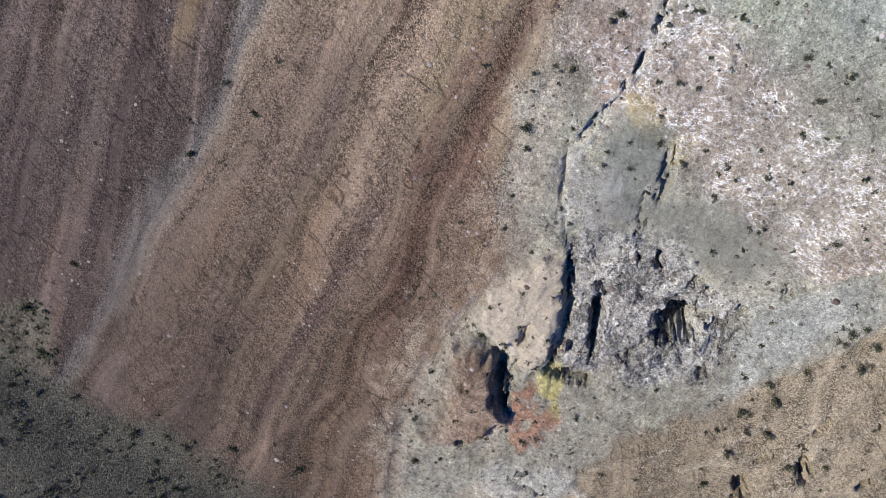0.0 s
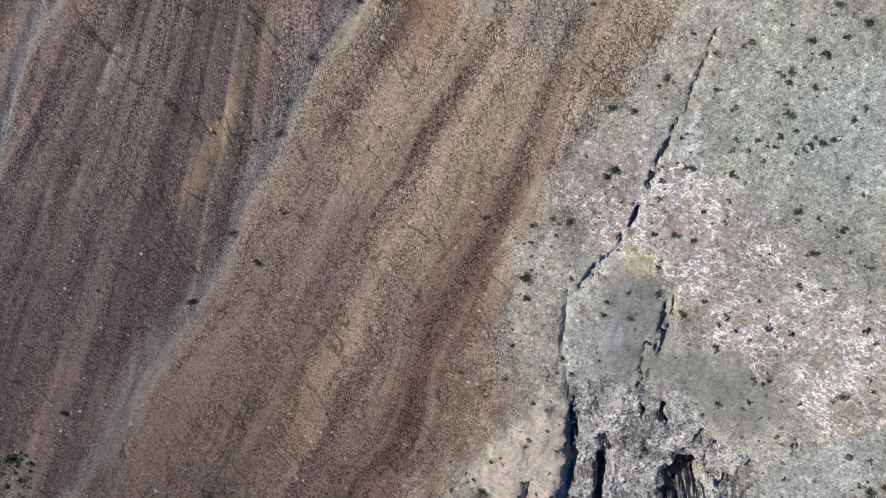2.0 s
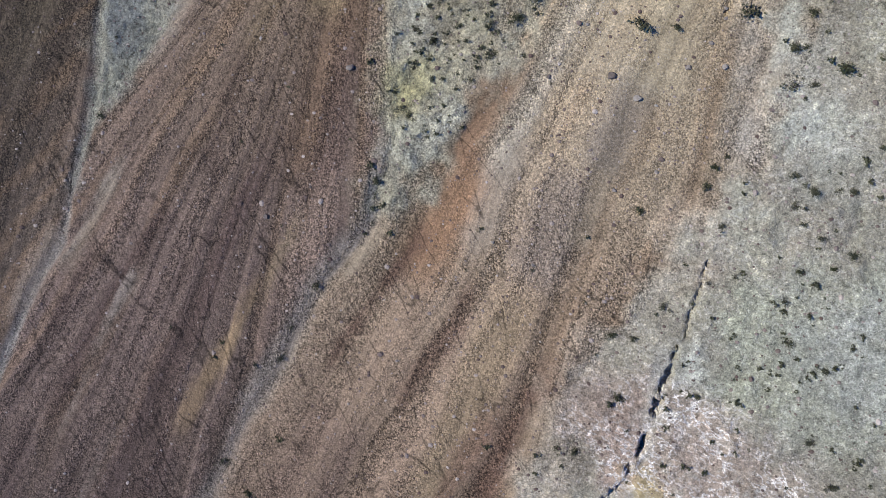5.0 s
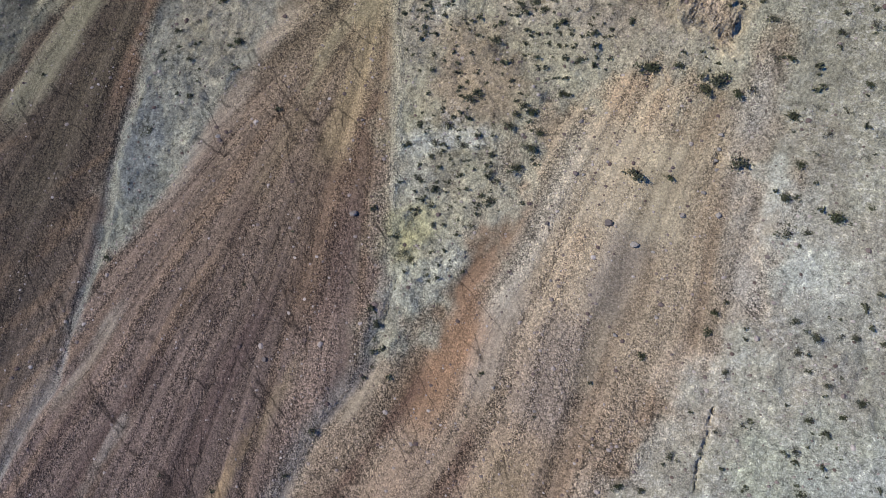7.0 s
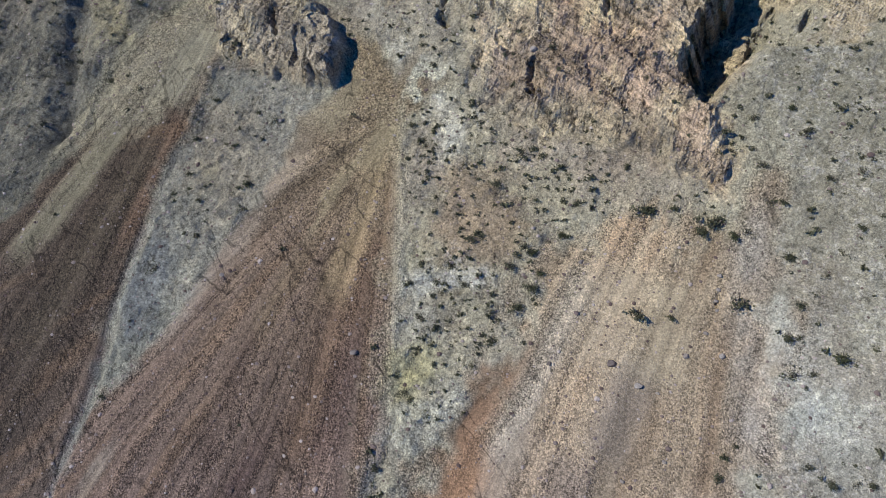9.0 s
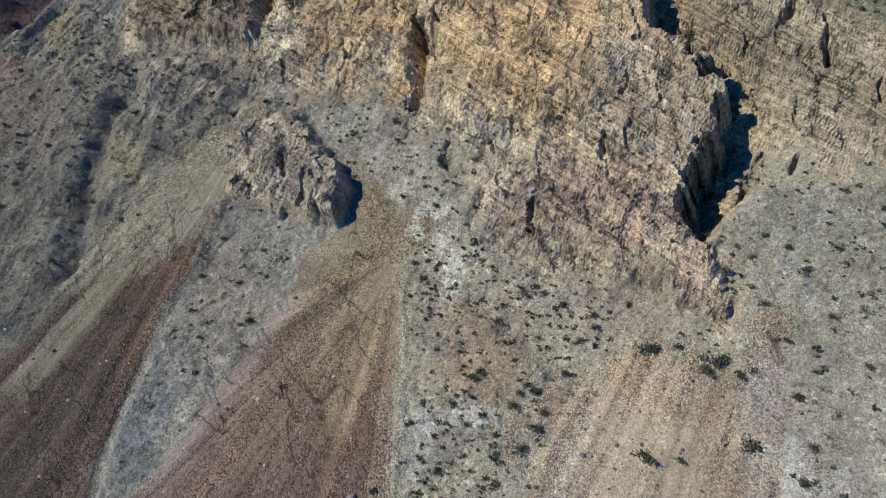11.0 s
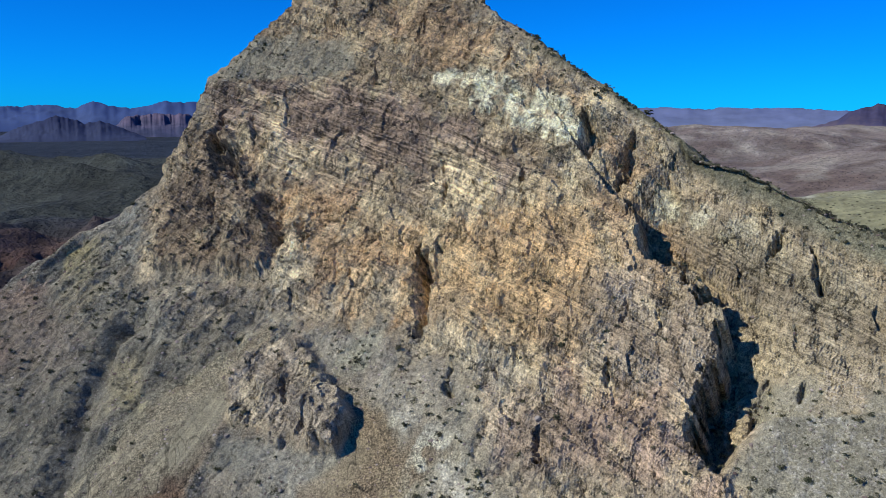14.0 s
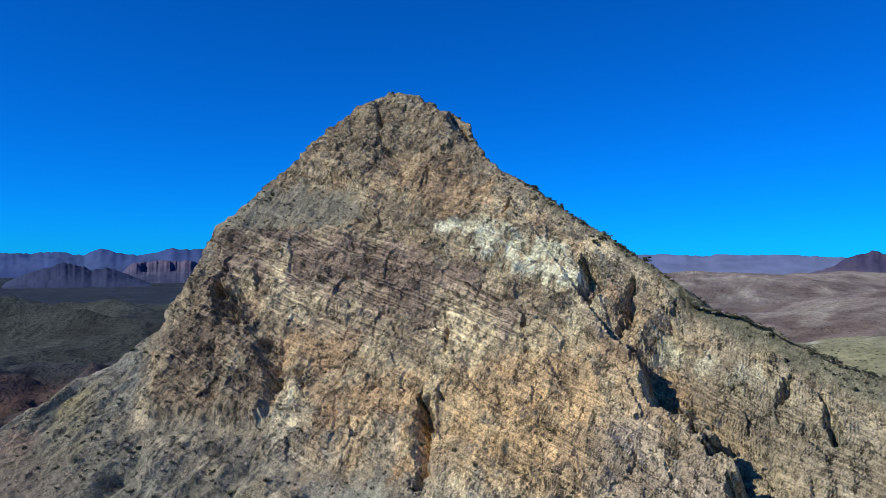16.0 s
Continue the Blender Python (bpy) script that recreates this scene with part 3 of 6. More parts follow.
run([(-6.2, 96.7), (-5, 87.7), (-5.3, 79.1), (-5, 72.5), (-5.9, 67.4)], 1.47, (0.37, 0.32, 0.265), 0.7)
run([(-8.3, 93.5), (-10.4, 86.4), (-13.1, 79.7), (-15.5, 73.1)], 2.39, (0.36, 0.26, 0.165), 0.55)
run([(-9.8, 94.6), (-15.2, 88.7), (-18.8, 82.6)], 1.1, (0.4, 0.315, 0.215), 0.6)
run([(-18.5, 97.7), (-24.5, 90.8), (-30.2, 83.7), (-35, 76.6), (-40.7, 71.2)], 2.02, (0.36, 0.275, 0.225), 0.6)
run([(-13.7, 105.7), (-17.9, 101.7), (-21.8, 98.4)], 1.84, (0.37, 0.3, 0.24), 0.6)
run([(-27.8, 84.1), (-32.6, 77), (-38, 70.2), (-43.4, 65.1)], 1.1, (0.17, 0.115, 0.09), 0.55)
run([(-22.4, 48.5), (-25.7, 42.7), (-31.1, 36), (-36.5, 28.3)], 1.29, (0.31, 0.205, 0.125), 0.6)
run([(-50.9, 56.5), (-56, 50.4), (-59.9, 45)], 1.84, (0.3, 0.235, 0.19), 0.5)
run([(-41.6, 63.5), (-47.3, 56.8), (-53, 49.8)], 0.83, (0.34, 0.265, 0.21), 0.6)
run([(-40.7, 49.8), (-42.8, 46.9), (-45.5, 43)], 0.74, (0.33, 0.255, 0.21), 0.7)
run([(-5.3, 52), (-9.8, 48.5), (-13.4, 45.3)], 1.1, (0.38, 0.29, 0.215), 0.7)
PATCHES = []


def patch_of(outline, colour, strength, edge):
    PATCHES.append((outline, colour, strength, edge))


patch_of([(0.7, 85.3), (9.1, 84.5), (13.3, 80.9), (8.8, 75), (1.3, 77), (-1.7, 80.7)], (0.33, 0.25, 0.185), 0.65, 3)
patch_of([(7.6, 94.2), (16.6, 92.5), (29.8, 81.4), (34.9, 79.1), (28.3, 77.9), (19.9, 81.8), (9.1, 88.3)], (0.335, 0.27, 0.235), 0.65, 3)
patch_of([(-0.2, 98.6), (3.7, 95.2), (2.8, 91.2), (0.1, 90.6)], (0.6, 0.56, 0.5), 0.6, 1.5)
patch_of([(-3.5, 76), (1.3, 77), (7.9, 74.7), (5.8, 72.8), (-2.9, 74.1)], (0.6, 0.56, 0.5), 0.7, 1.2)
patch_of([(-4.4, 74.1), (1.6, 72.2), (0.7, 69.3), (-4.4, 69.3)], (0.38, 0.36, 0.33), 0.6, 1.5)
patch_of([(-5.9, 66.7), (-1.4, 67.7), (-2, 63.8), (-6.2, 63.2)], (0.42, 0.37, 0.22), 0.6, 1.5)
patch_of([(-6.2, 61.9), (1.6, 62.2), (-2.6, 57.4), (-7.4, 57.4)], (0.52, 0.48, 0.42), 0.6, 1.5)
patch_of([(-5, 95.2), (-1.7, 95.4), (-0.8, 87), (-3.2, 83.7), (-5.3, 87.7)], (0.37, 0.31, 0.255), 0.7, 1.5)
patch_of([(42.1, 77.3), (51.4, 75), (50.2, 62.2), (43.6, 63.8), (41.2, 68.6)], (0.38, 0.325, 0.255), 0.6, 4)
patch_of([(40, 64.2), (43.6, 63.8), (43.9, 56.8), (40.3, 52.3), (38.8, 55.5)], (0.52, 0.49, 0.45), 0.6, 2)
patch_of([(35.8, 85.8), (42.4, 84.5), (42.1, 77.3), (36.1, 77.9)], (0.35, 0.315, 0.255), 0.6, 3)
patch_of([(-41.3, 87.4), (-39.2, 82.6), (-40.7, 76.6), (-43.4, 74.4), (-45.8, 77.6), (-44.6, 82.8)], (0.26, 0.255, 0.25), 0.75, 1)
patch_of([(-38, 108), (-28.4, 103), (-24.8, 94.2), (-30.8, 87.4), (-37.7, 93.3), (-38.9, 100.7)], (0.325, 0.275, 0.215), 0.6, 2.5)
patch_of([(16, 31.2), (19.3, 32.8), (25.3, 31.2), (25, 25.1), (21.4, 22.2), (17.5, 24.8), (15.4, 27.7)], (0.42, 0.3, 0.25), 0.7, 2)
patch_of([(26.5, 32.8), (30.1, 36), (32.8, 34.4), (31, 30.6), (27.1, 29.6)], (0.6, 0.57, 0.52), 0.6, 1.5)
patch_of([(33.7, 39.5), (40.3, 38.9), (42.1, 32.5), (37, 26.1), (34.3, 30.9)], (0.41, 0.385, 0.295), 0.65, 3)
patch_of([(40.6, 36), (50.5, 37), (51.1, 27.4), (44.2, 29)], (0.37, 0.362, 0.345), 0.65, 3)
patch_of([(21.7, 40.8), (26.5, 44.6), (29.8, 41.8), (27.7, 36), (22, 33.1), (19.3, 35)], (0.44, 0.375, 0.3), 0.65, 2)
patch_of([(38.5, 55.5), (48.1, 54.9), (49, 49.1), (44.5, 46.6), (39.4, 49.8)], (0.51, 0.485, 0.44), 0.55, 3)
patch_of([(27.4, 24.2), (35.2, 26.1), (42.7, 23.2), (47.8, 18.4), (41.8, 17.4), (35.5, 19), (28.9, 18.1)], (0.4, 0.305, 0.26), 0.6, 2.5)
patch_of([(19.6, 17.1), (28.3, 18.1), (28, 7.8), (21.4, 7.5)], (0.26, 0.245, 0.215), 0.8, 1.2)
patch_of([(10, 21.6), (14.2, 25.1), (15.4, 22.6), (13.6, 13.6), (10, 10.4), (8.5, 13.3)], (0.48, 0.39, 0.315), 0.7, 1.2)
patch_of([(16.6, 13.9), (22.3, 14.9), (25, 7.8), (21.1, 5), (17.2, 6.6)], (0.33, 0.3, 0.29), 0.6, 1.5)
patch_of([(42.4, -18.7), (59.2, -6.9), (67, -35.4), (43.9, -36.3)], (0.33, 0.258, 0.19), 0.5, 4)
patch_of([(41.8, -4), (58.3, -2.1), (58.9, -4.6), (43.9, -10.1)], (0.4, 0.39, 0.385), 0.6, 1.2)
patch_of([(-88.4, 146.9), (-84.8, 152.6), (-75.8, 141.8), (-79.4, 133)], (0.33, 0.215, 0.165), 0.6, 3)
patch_of([(-85.7, 162.6), (-76.4, 159.9), (-73.7, 150.4), (-79.1, 149.8)], (0.4, 0.34, 0.19), 0.6, 2)
patch_of([(-79.1, 148.4), (-71, 146.9), (-69.8, 138.7), (-75.2, 140.4)], (0.38, 0.32, 0.19), 0.5, 2)
patch_of([(-60.5, 127.3), (-55.4, 128.4), (-50.6, 119.2), (-56, 118.9)], (0.42, 0.35, 0.2), 0.7, 2)
patch_of([(-76.7, 169.6), (-66.2, 166.6), (-57.5, 147.7), (-52.7, 131.3), (-62.3, 136.2)], (0.36, 0.345, 0.3), 0.6, 3)
patch_of([(-31.4, 127.3), (-36.2, 125.2), (-47.9, 121.9), (-55.4, 113.7), (-59, 102.4), (-50.6, 101.7), (-43.4, 105.7), (-36.5, 112.7), (-35.9, 118.5)], (0.36, 0.305, 0.235), 0.75, 2)
patch_of([(-89.9, 144.8), (-81.5, 151.3), (-73.4, 160.9), (-57.5, 148.6), (-52.7, 131.3), (-41, 133.2), (-35.9, 128.8), (-47.6, 121.7), (-60.2, 113.3), (-69.5, 107.6)], (0.27, 0.24, 0.185), 0.6, 4)
# Dark gully of the west flank: its shade put into the patch colour.
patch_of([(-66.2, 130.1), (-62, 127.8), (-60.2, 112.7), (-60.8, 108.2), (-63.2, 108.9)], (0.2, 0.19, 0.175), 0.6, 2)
patch_of([(-80.3, 133), (-74.9, 141.8), (-66.8, 134.5), (-71.6, 122.3)], (0.3, 0.245, 0.2), 0.5, 3)
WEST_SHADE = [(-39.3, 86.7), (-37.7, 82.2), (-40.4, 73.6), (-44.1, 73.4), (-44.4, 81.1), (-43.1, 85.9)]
# The ledge over the pale wash
cleft([(56.7, -0.8), (53.0, -1.8), (51.1, -2.5)], 0.45, 1.6)
cleft([(50.6, -2.7), (47.0, -3.5), (44.0, -4.3)], 0.6, 1.8)
cleft([(43.6, -4.5), (40.5, -6.1), (39.0, -7.3)], 0.8, 2.2)
cleft([(38.9, -7.8), (37.4, -7.8), (36.0, -7.5)], 0.6, 1.6)
cleft([(37.6, -2.1), (35.5, -2.8)], 0.4, 1.2)
cleft([(29.1, 3.1), (29.1, 0.7)], 0.5, 1.5)
cleft([(30.1, -9.2), (31.2, -10.3)], 0.5, 1.4)
cleft([(28.1, -11.6), (25.8, -13.3)], 0.5, 1.3)
cleft([(37.3, -13.9), (37.3, -16.0)], 0.5, 1.4)
cleft([(34.1, -0.8), (34.0, -1.8)], 0.5, 1.2)
cleft([(12.6, -15.8), (15.6, -15.2)], 0.6, 1.4)
cleft([(17.9, -16.3), (21.0, -16.1)], 0.9, 2.2)
cleft([(11.8, -3.6), (11.4, -8.2), (10.5, -13.0)], 0.35, 0.8)
cleft([(15.8, -8.2), (15.8, -13.0)], 0.5, 1.6)
cleft([(17.2, 2.5), (17.6, -4.3)], 0.5, 1.8)
cleft([(12.7, -33.2), (9.8, -32.6)], 0.5, 1.0)
cleft([(18.8, -30.4), (15.3, -28.9)], 0.5, 1.0)
cleft([(53.5, -27.2), (54.4, -32.2)], 0.6, 1.6)
cleft([(55.7, -21.7), (54.3, -25.3)], 0.5, 1.0)
cleft([(64.5, -32.9), (62.3, -33.8)], 0.7, 1.6)
cleft([(46.7, -32.5), (46.0, -35.8)], 0.7, 1.6)
cleft([(50.5, -27.3), (47.3, -29.3)], 0.5, 1.2)
cleft([(63.0, -21.5), (63.0, -24.7)], 0.5, 1.0)
BLUE_WASH = [(43.3, -6.2), (49.4, -4.4), (57.1, -2.2), (59.0, -7.2), (54.8, -9.0), (50.1, -12.2), (43.3, -18.0), (41.1, -19.1), (41.8, -12.9)]
PALE_KNOLL = [(6.2, -31.7), (11.9, -29.9), (19.5, -31.2), (22.1, -36.2), (15.7, -37.6), (7.0, -36.9)]
BROWN_KNOLL = [(0.7, -10.2), (5.9, -9.5), (8.6, -13.1), (8.1, -21.1), (3.3, -26.8), (-3.9, -27.0), (-2.2, -19.0)]
cleft([(-54.6, 175.6), (-50.4, 168.2), (-45.5, 162.0)], 2.6, 5)
cleft([(-50.7, 160.0), (-48.2, 152.9)], 1.0, 2)
cleft([(-29.3, 145.2), (-27.5, 141.9)], 1.4, 3)
cleft([(47.4, 108.5), (48.1, 107.4)], 1.6, 3)
cleft([(51.1, 104.5), (50.6, 100.0)], 0.9, 2.2)


def hump(x, y, cx, cy, rx, ry, turn=0.0):
    """A smooth rise, 1 at its middle and 0 at its rim."""
    c, s = math.cos(radians(turn)), math.sin(radians(turn))
    u, v = ((x - cx) * c + (y - cy) * s) / rx, (-(x - cx) * s + (y - cy) * c) / ry
    return ramp(1 - np.hypot(u, v), 0, 1)


def plain(x, y):
    """The low country round the hill, out to the horizon."""
    far = np.hypot(x, y)
    near = 1 - ramp(far, 130, 330)
    z = near * (np.clip(-5.5 - 0.16 * (x + 42), -8, 3) + 1.2 * fbm(x / 16, y / 16, 3, 43)) + (1 - near) * 1 + 2.5 * fbm(x / 140, y / 140, 3, 40) * (1 - near)
    left, right = ramp(-x, 60, 300), ramp(x, 60, 300)
    bad = left * ramp(far, 300, 460) * (1 - ramp(far, 900, 1150))
    z = z + bad * (58 * ridged(x / 230, y / 230, 3, 51, 0.45) + 26 * ridged(x / 75, y / 60, 4, 55) - 36)
    dark = left * ramp(far, 1000, 1250) * (1 - ramp(far, 1800, 2300))
    z = z + dark * (70 * ridged(x / 480, y / 380, 4, 57, 0.45) - 14)
    z = z + left * ramp(far, 2000, 4500) * 20
    over = right * ramp(far, 320, 800)
    z = z + over * (26 * fbm(x / 420, y / 420, 3, 61) + 8 + 16 * ramp(far, 900, 2600) + 7 * ridged(x / 90, y / 90, 3, 63))
    z = z + right * (74 * hump(x, y, 820, 2150, 620, 420, -12) + 46 * hump(x, y, 900, 1500, 520, 300, 14) + 60 * hump(x, y, 1500, 2700, 900, 480, 8))
    z = z + right * 34 * hump(x, y, 520, 760, 420, 230, -20)
    return z


def land(x, y):
    return high(body(x, y), plain(x, y), 4)


def within(x, y, outline, edge=1.0, wobble=None):
    """0 to 1: how far a place lies inside an outline, with an uneven edge."""
    xs, ys = [p[0] for p in outline], [p[1] for p in outline]
    pad = 4 * edge + 3
    box = (x > min(xs) - pad) & (x < max(xs) + pad) & (y > min(ys) - pad) & (y < max(ys) + pad)
    out = np.zeros(x.shape)
    d = inside(x[box], y[box], outline)
    if wobble is not None:
        d = d + wobble[box] * (1.2 + 1.6 * edge)
    out[box] = ramp(d, -edge, edge)
    return out


def beside(x, y, line, reach):
    """Distance, side and way along a line for the places within its reach; the rest are far."""
    xs, ys = [p[0] for p in line], [p[1] for p in line]
    box = (x > min(xs) - reach) & (x < max(xs) + reach) & (y > min(ys) - reach) & (y < max(ys) + reach)
    d, side, way = np.full(x.shape, 1e3), np.zeros(x.shape), np.zeros(x.shape)
    d[box], side[box], way[box] = along(x[box], y[box], line)
    return d, side, way


# ---- materials ----
def material(name, rough=0.9, gloss=0.2):
    m = bpy.data.materials.new(name)
    m.use_nodes = True
    bsdf = m.node_tree.nodes["Principled BSDF"]
    bsdf.inputs["Roughness"].default_value = rough
    bsdf.inputs["Specular IOR Level"].default_value = gloss
    return m, m.node_tree.nodes, m.node_tree.links, bsdf


class Graph:
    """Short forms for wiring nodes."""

    def __init__(self, nodes, links):
        self.nodes, self.links = nodes, links

    def put(self, socket, value):
        if hasattr(value, "is_linked"):
            self.links.new(value, socket)
        elif value is not None:
            socket.default_value = value

    def math(self, op, a, b=0.0, c=None):
        n = self.nodes.new("ShaderNodeMath")
        n.operation = op
        for socket, value in zip(n.inputs, (a, b, c)):
            self.put(socket, value)
        return n.outputs[0]

    def span(self, value, a, b, lo, hi):
        n = self.nodes.new("ShaderNodeMapRange")
        for socket, v in zip(n.inputs, (value, a, b, lo, hi)):
            self.put(socket, v)
        return n.outputs[0]

    def attr(self, name, out="Fac"):
        n = self.nodes.new("ShaderNodeAttribute")
        n.attribute_name = name
        return n.outputs[out]

    def place(self, turn=(0, 0, 0), scale=(1, 1, 1)):
        c, m = self.nodes.new("ShaderNodeTexCoord"), self.nodes.new("ShaderNodeMapping")
        m.vector_type = "TEXTURE"
        m.inputs["Rotation"].default_value = [radians(a) for a in turn]
        m.inputs["Scale"].default_value = [1 / a for a in scale]
        self.links.new(c.outputs["Object"], m.inputs[0])
        return m.outputs[0]

    def noise(self, vector, scale, detail=3.0, rough=0.55, out="Fac"):
        n = self.nodes.new("ShaderNodeTexNoise")
        self.put(n.inputs["Vector"], vector)
        self.put(n.inputs["Scale"], scale)
        self.put(n.inputs["Detail"], detail)
        self.put(n.inputs["Roughness"], rough)
        return n.outputs[out]

    def voronoi(self, vector, scale, out="Color", feature="F1"):
        n = self.nodes.new("ShaderNodeTexVoronoi")
        n.feature = feature
        self.put(n.inputs["Vector"], vector)
        self.put(n.inputs["Scale"], scale)
        return n.outputs[out]

    def facet(self, vector, scale):
        """Broken rock: a tilted plane and a shade of its own for each cell."""
        n = self.nodes.new("ShaderNodeTexVoronoi")
        self.put(n.inputs["Vector"], vector)
        self.put(n.inputs["Scale"], scale)
        a, b, c = (self.nodes.new("ShaderNodeVectorMath") for _ in range(3))
        a.operation, b.operation, c.operation = "SUBTRACT", "SUBTRACT", "DOT_PRODUCT"
        self.put(a.inputs[0], vector)
        self.put(a.inputs[1], n.outputs["Position"])
        self.put(b.inputs[0], n.outputs["Color"])
        b.inputs[1].default_value = (0.5, 0.5, 0.5)
        self.put(c.inputs[0], a.outputs[0])
        self.put(c.inputs[1], b.outputs[0])
        return c.outputs["Value"], self.grey(n.outputs["Color"])[1]

    def grey(self, colour):
        n = self.nodes.new("ShaderNodeSeparateColor")
        self.links.new(colour, n.inputs[0])
        return n.outputs[0], n.outputs[1], n.outputs[2]

    def vector(self, x, y, z):
        n = self.nodes.new("ShaderNodeCombineXYZ")
        for socket, v in zip(n.inputs, (x, y, z)):
            self.put(socket, v)
        return n.outputs[0]

    def mix(self, fac, a, b, blend="MIX"):
        n = self.nodes.new("ShaderNodeMix")
        n.data_type, n.blend_type = "RGBA", blend
        self.put(n.inputs[0], fac)
        self.put(n.inputs[6], a)
        self.put(n.inputs[7], b)
        return n.outputs[2]

    def bump(self, height, strength, distance, before=None):
        n = self.nodes.new("ShaderNodeBump")
        self.put(n.inputs["Height"], height)
        self.put(n.inputs["Strength"], strength)
        self.put(n.inputs["Distance"], distance)
        if before is not None:
            self.links.new(before, n.inputs["Normal"])
        return n.outputs[0]


ground_mat, gn, gl, gb = material("desert_ground", 0.92)
g = Graph(gn, gl)
here = g.place()
gravel, rock, bed, trail = g.attr("gravel"), g.attr("rock"), g.attr("bed"), g.attr("trail")
# Loose stones: each cell of two sizes has its own shade.
lane_at = g.vector(g.math("MULTIPLY", g.attr("lane"), 0.42), g.math("MULTIPLY", g.attr("down"), 0.014), 0.0)
lanes = g.noise(lane_at, 1.0, 5.0, 0.68)
loose = g.attr("loose")
coarse = g.span(lanes, 0.44, 0.56, 1.0, 0.0)
sorting = g.math("ADD", g.math("MULTIPLY", g.span(coarse, 0, 1, 0.55, 1.15), loose), g.math("SUBTRACT", 1.0, loose))
pebble = g.grey(g.voronoi(here, 5.6))[0]
cobble = g.grey(g.voronoi(here, 1.7))[1]
dust = g.noise(here, 9.0, 3.0, 0.6)
patch = g.noise(here, 0.22, 4.0, 0.6)
speck = g.grey(g.voronoi(here, 8.5))[2]
stony = g.math("ADD", g.span(speck, 0, 1, -0.52, 0.52), g.math("ADD", g.span(g.math("POWER", pebble, 1.6), 0, 1, -0.50, 0.74), g.math("ADD", g.span(g.math("POWER", cobble, 3.0), 0, 1, -0.07, 0.26), g.span(dust, 0.3, 0.7, -0.18, 0.18))))
# Bare rock: broken faces of three sizes, thin beds along the dip and weathering.
band = g.attr("band")
twist = g.noise(here, 0.5, 3.0, 0.6, "Color")
bent_at = g.nodes.new("ShaderNodeVectorMath")
bent_at.operation = "MULTIPLY_ADD"
g.put(bent_at.inputs[0], twist)
bent_at.inputs[1].default_value = (0.6, 0.6, 0.6)
g.put(bent_at.inputs[2], g.place((0, 14, 0), (1.0, 0.8, 0.62)))
bent = bent_at.outputs[0]
plane_a, shade_a = g.facet(bent, 0.34)
plane_b, shade_b = g.facet(bent, 1.05)
plane_c, shade_c = g.facet(bent, 3.1)
weather = g.noise(here, 0.9, 6.0, 0.65)
fleck = g.noise(here, 5.0, 3.0, 0.7)
thin = g.noise(g.vector(g.math("MULTIPLY", bed, 2.6), g.math("MULTIPLY", g.attr("face"), 0.05), 0.0), 1.0, 2.0, 0.7)
line_up = g.noise(g.vector(g.math("MULTIPLY", bed, 1.25), g.math("MULTIPLY", g.attr("face"), 0.012), 4.0), 1.0, 2.0, 0.7)
wide = g.noise(g.vector(g.math("MULTIPLY", bed, 0.30), 3.0, 0.0), 1.0, 3.0, 0.6)
worn_face = g.span(g.noise(here, 0.16, 4.0, 0.65), 0.40, 0.52, 0.3, 1.0)
pale_bed = g.math("MULTIPLY", g.span(line_up, 0.56, 0.60, 0.0, 1.0), g.math("MULTIPLY", band, worn_face))
rocky = g.math("ADD", g.math("MULTIPLY", g.span(thin, 0.38, 0.62, -0.44, 0.42), g.math("MULTIPLY", g.span(band, 0, 1, 0.45, 1.15), worn_face)),
               g.math("ADD", g.math("ADD", g.span(wide, 0.3, 0.7, -0.20, 0.20), g.math("ADD", g.span(shade_a, 0, 1, -0.12, 0.12), g.math("ADD", g.span(shade_b, 0, 1, -0.16, 0.16), g.span(shade_c, 0, 1, -0.32, 0.32)))),
                      g.math("ADD", g.span(weather, 0.36, 0.64, -0.24, 0.24), g.math("ADD", g.span(fleck, 0.36, 0.64, -0.50, 0.50), g.math("MULTIPLY", pale_bed, 0.55)))))
joint_at = g.vector(g.math("ADD", g.math("MULTIPLY", g.attr("face"), 0.36), g.math("MULTIPLY", weather, 1.1)), g.math("MULTIPLY", bed, 0.13), 0.0)
joint = g.span(g.voronoi(joint_at, 1.0, "Distance", "DISTANCE_TO_EDGE"), 0.0, 0.045, 1.0, 0.0)
joint = g.math("MULTIPLY", g.math("MULTIPLY", joint, rock), g.span(g.noise(here, 0.18, 3.0), 0.45, 0.58, 0.0, 1.0))
# Paths trodden across the loose scree.
wavy = g.math("MULTIPLY", g.math("SUBTRACT", g.noise(here, 0.45, 3.0, 0.6), 0.5), 0.06)
path_a = g.noise(g.place((0, 0, 36), (0.24, 0.045, 0.05)), 1.0, 1.0, 0.3)
path_b = g.noise(g.place((0, 0, 24), (0.32, 0.06, 0.05)), 1.0, 1.0, 0.3)
worn_a = g.span(g.math("ABSOLUTE", g.math("SUBTRACT", g.math("ADD", path_a, wavy), 0.5)), 0.0, 0.010, 1.0, 0.0)
worn_b = g.span(g.math("ABSOLUTE", g.math("SUBTRACT", g.math("SUBTRACT", path_b, wavy), 0.52)), 0.0, 0.010, 1.0, 0.0)
gap = g.span(g.noise(here, 0.20, 3.0), 0.40, 0.54, 0.15, 1.0)
worn = g.math("MULTIPLY", g.math("MULTIPLY", g.math("MAXIMUM", worn_a, worn_b), trail), gap)
stony = g.math("MULTIPLY", stony, sorting)
shade = g.math("ADD", 1.0, g.math("ADD", g.math("MULTIPLY", stony, gravel), g.math("MULTIPLY", rocky, rock)))
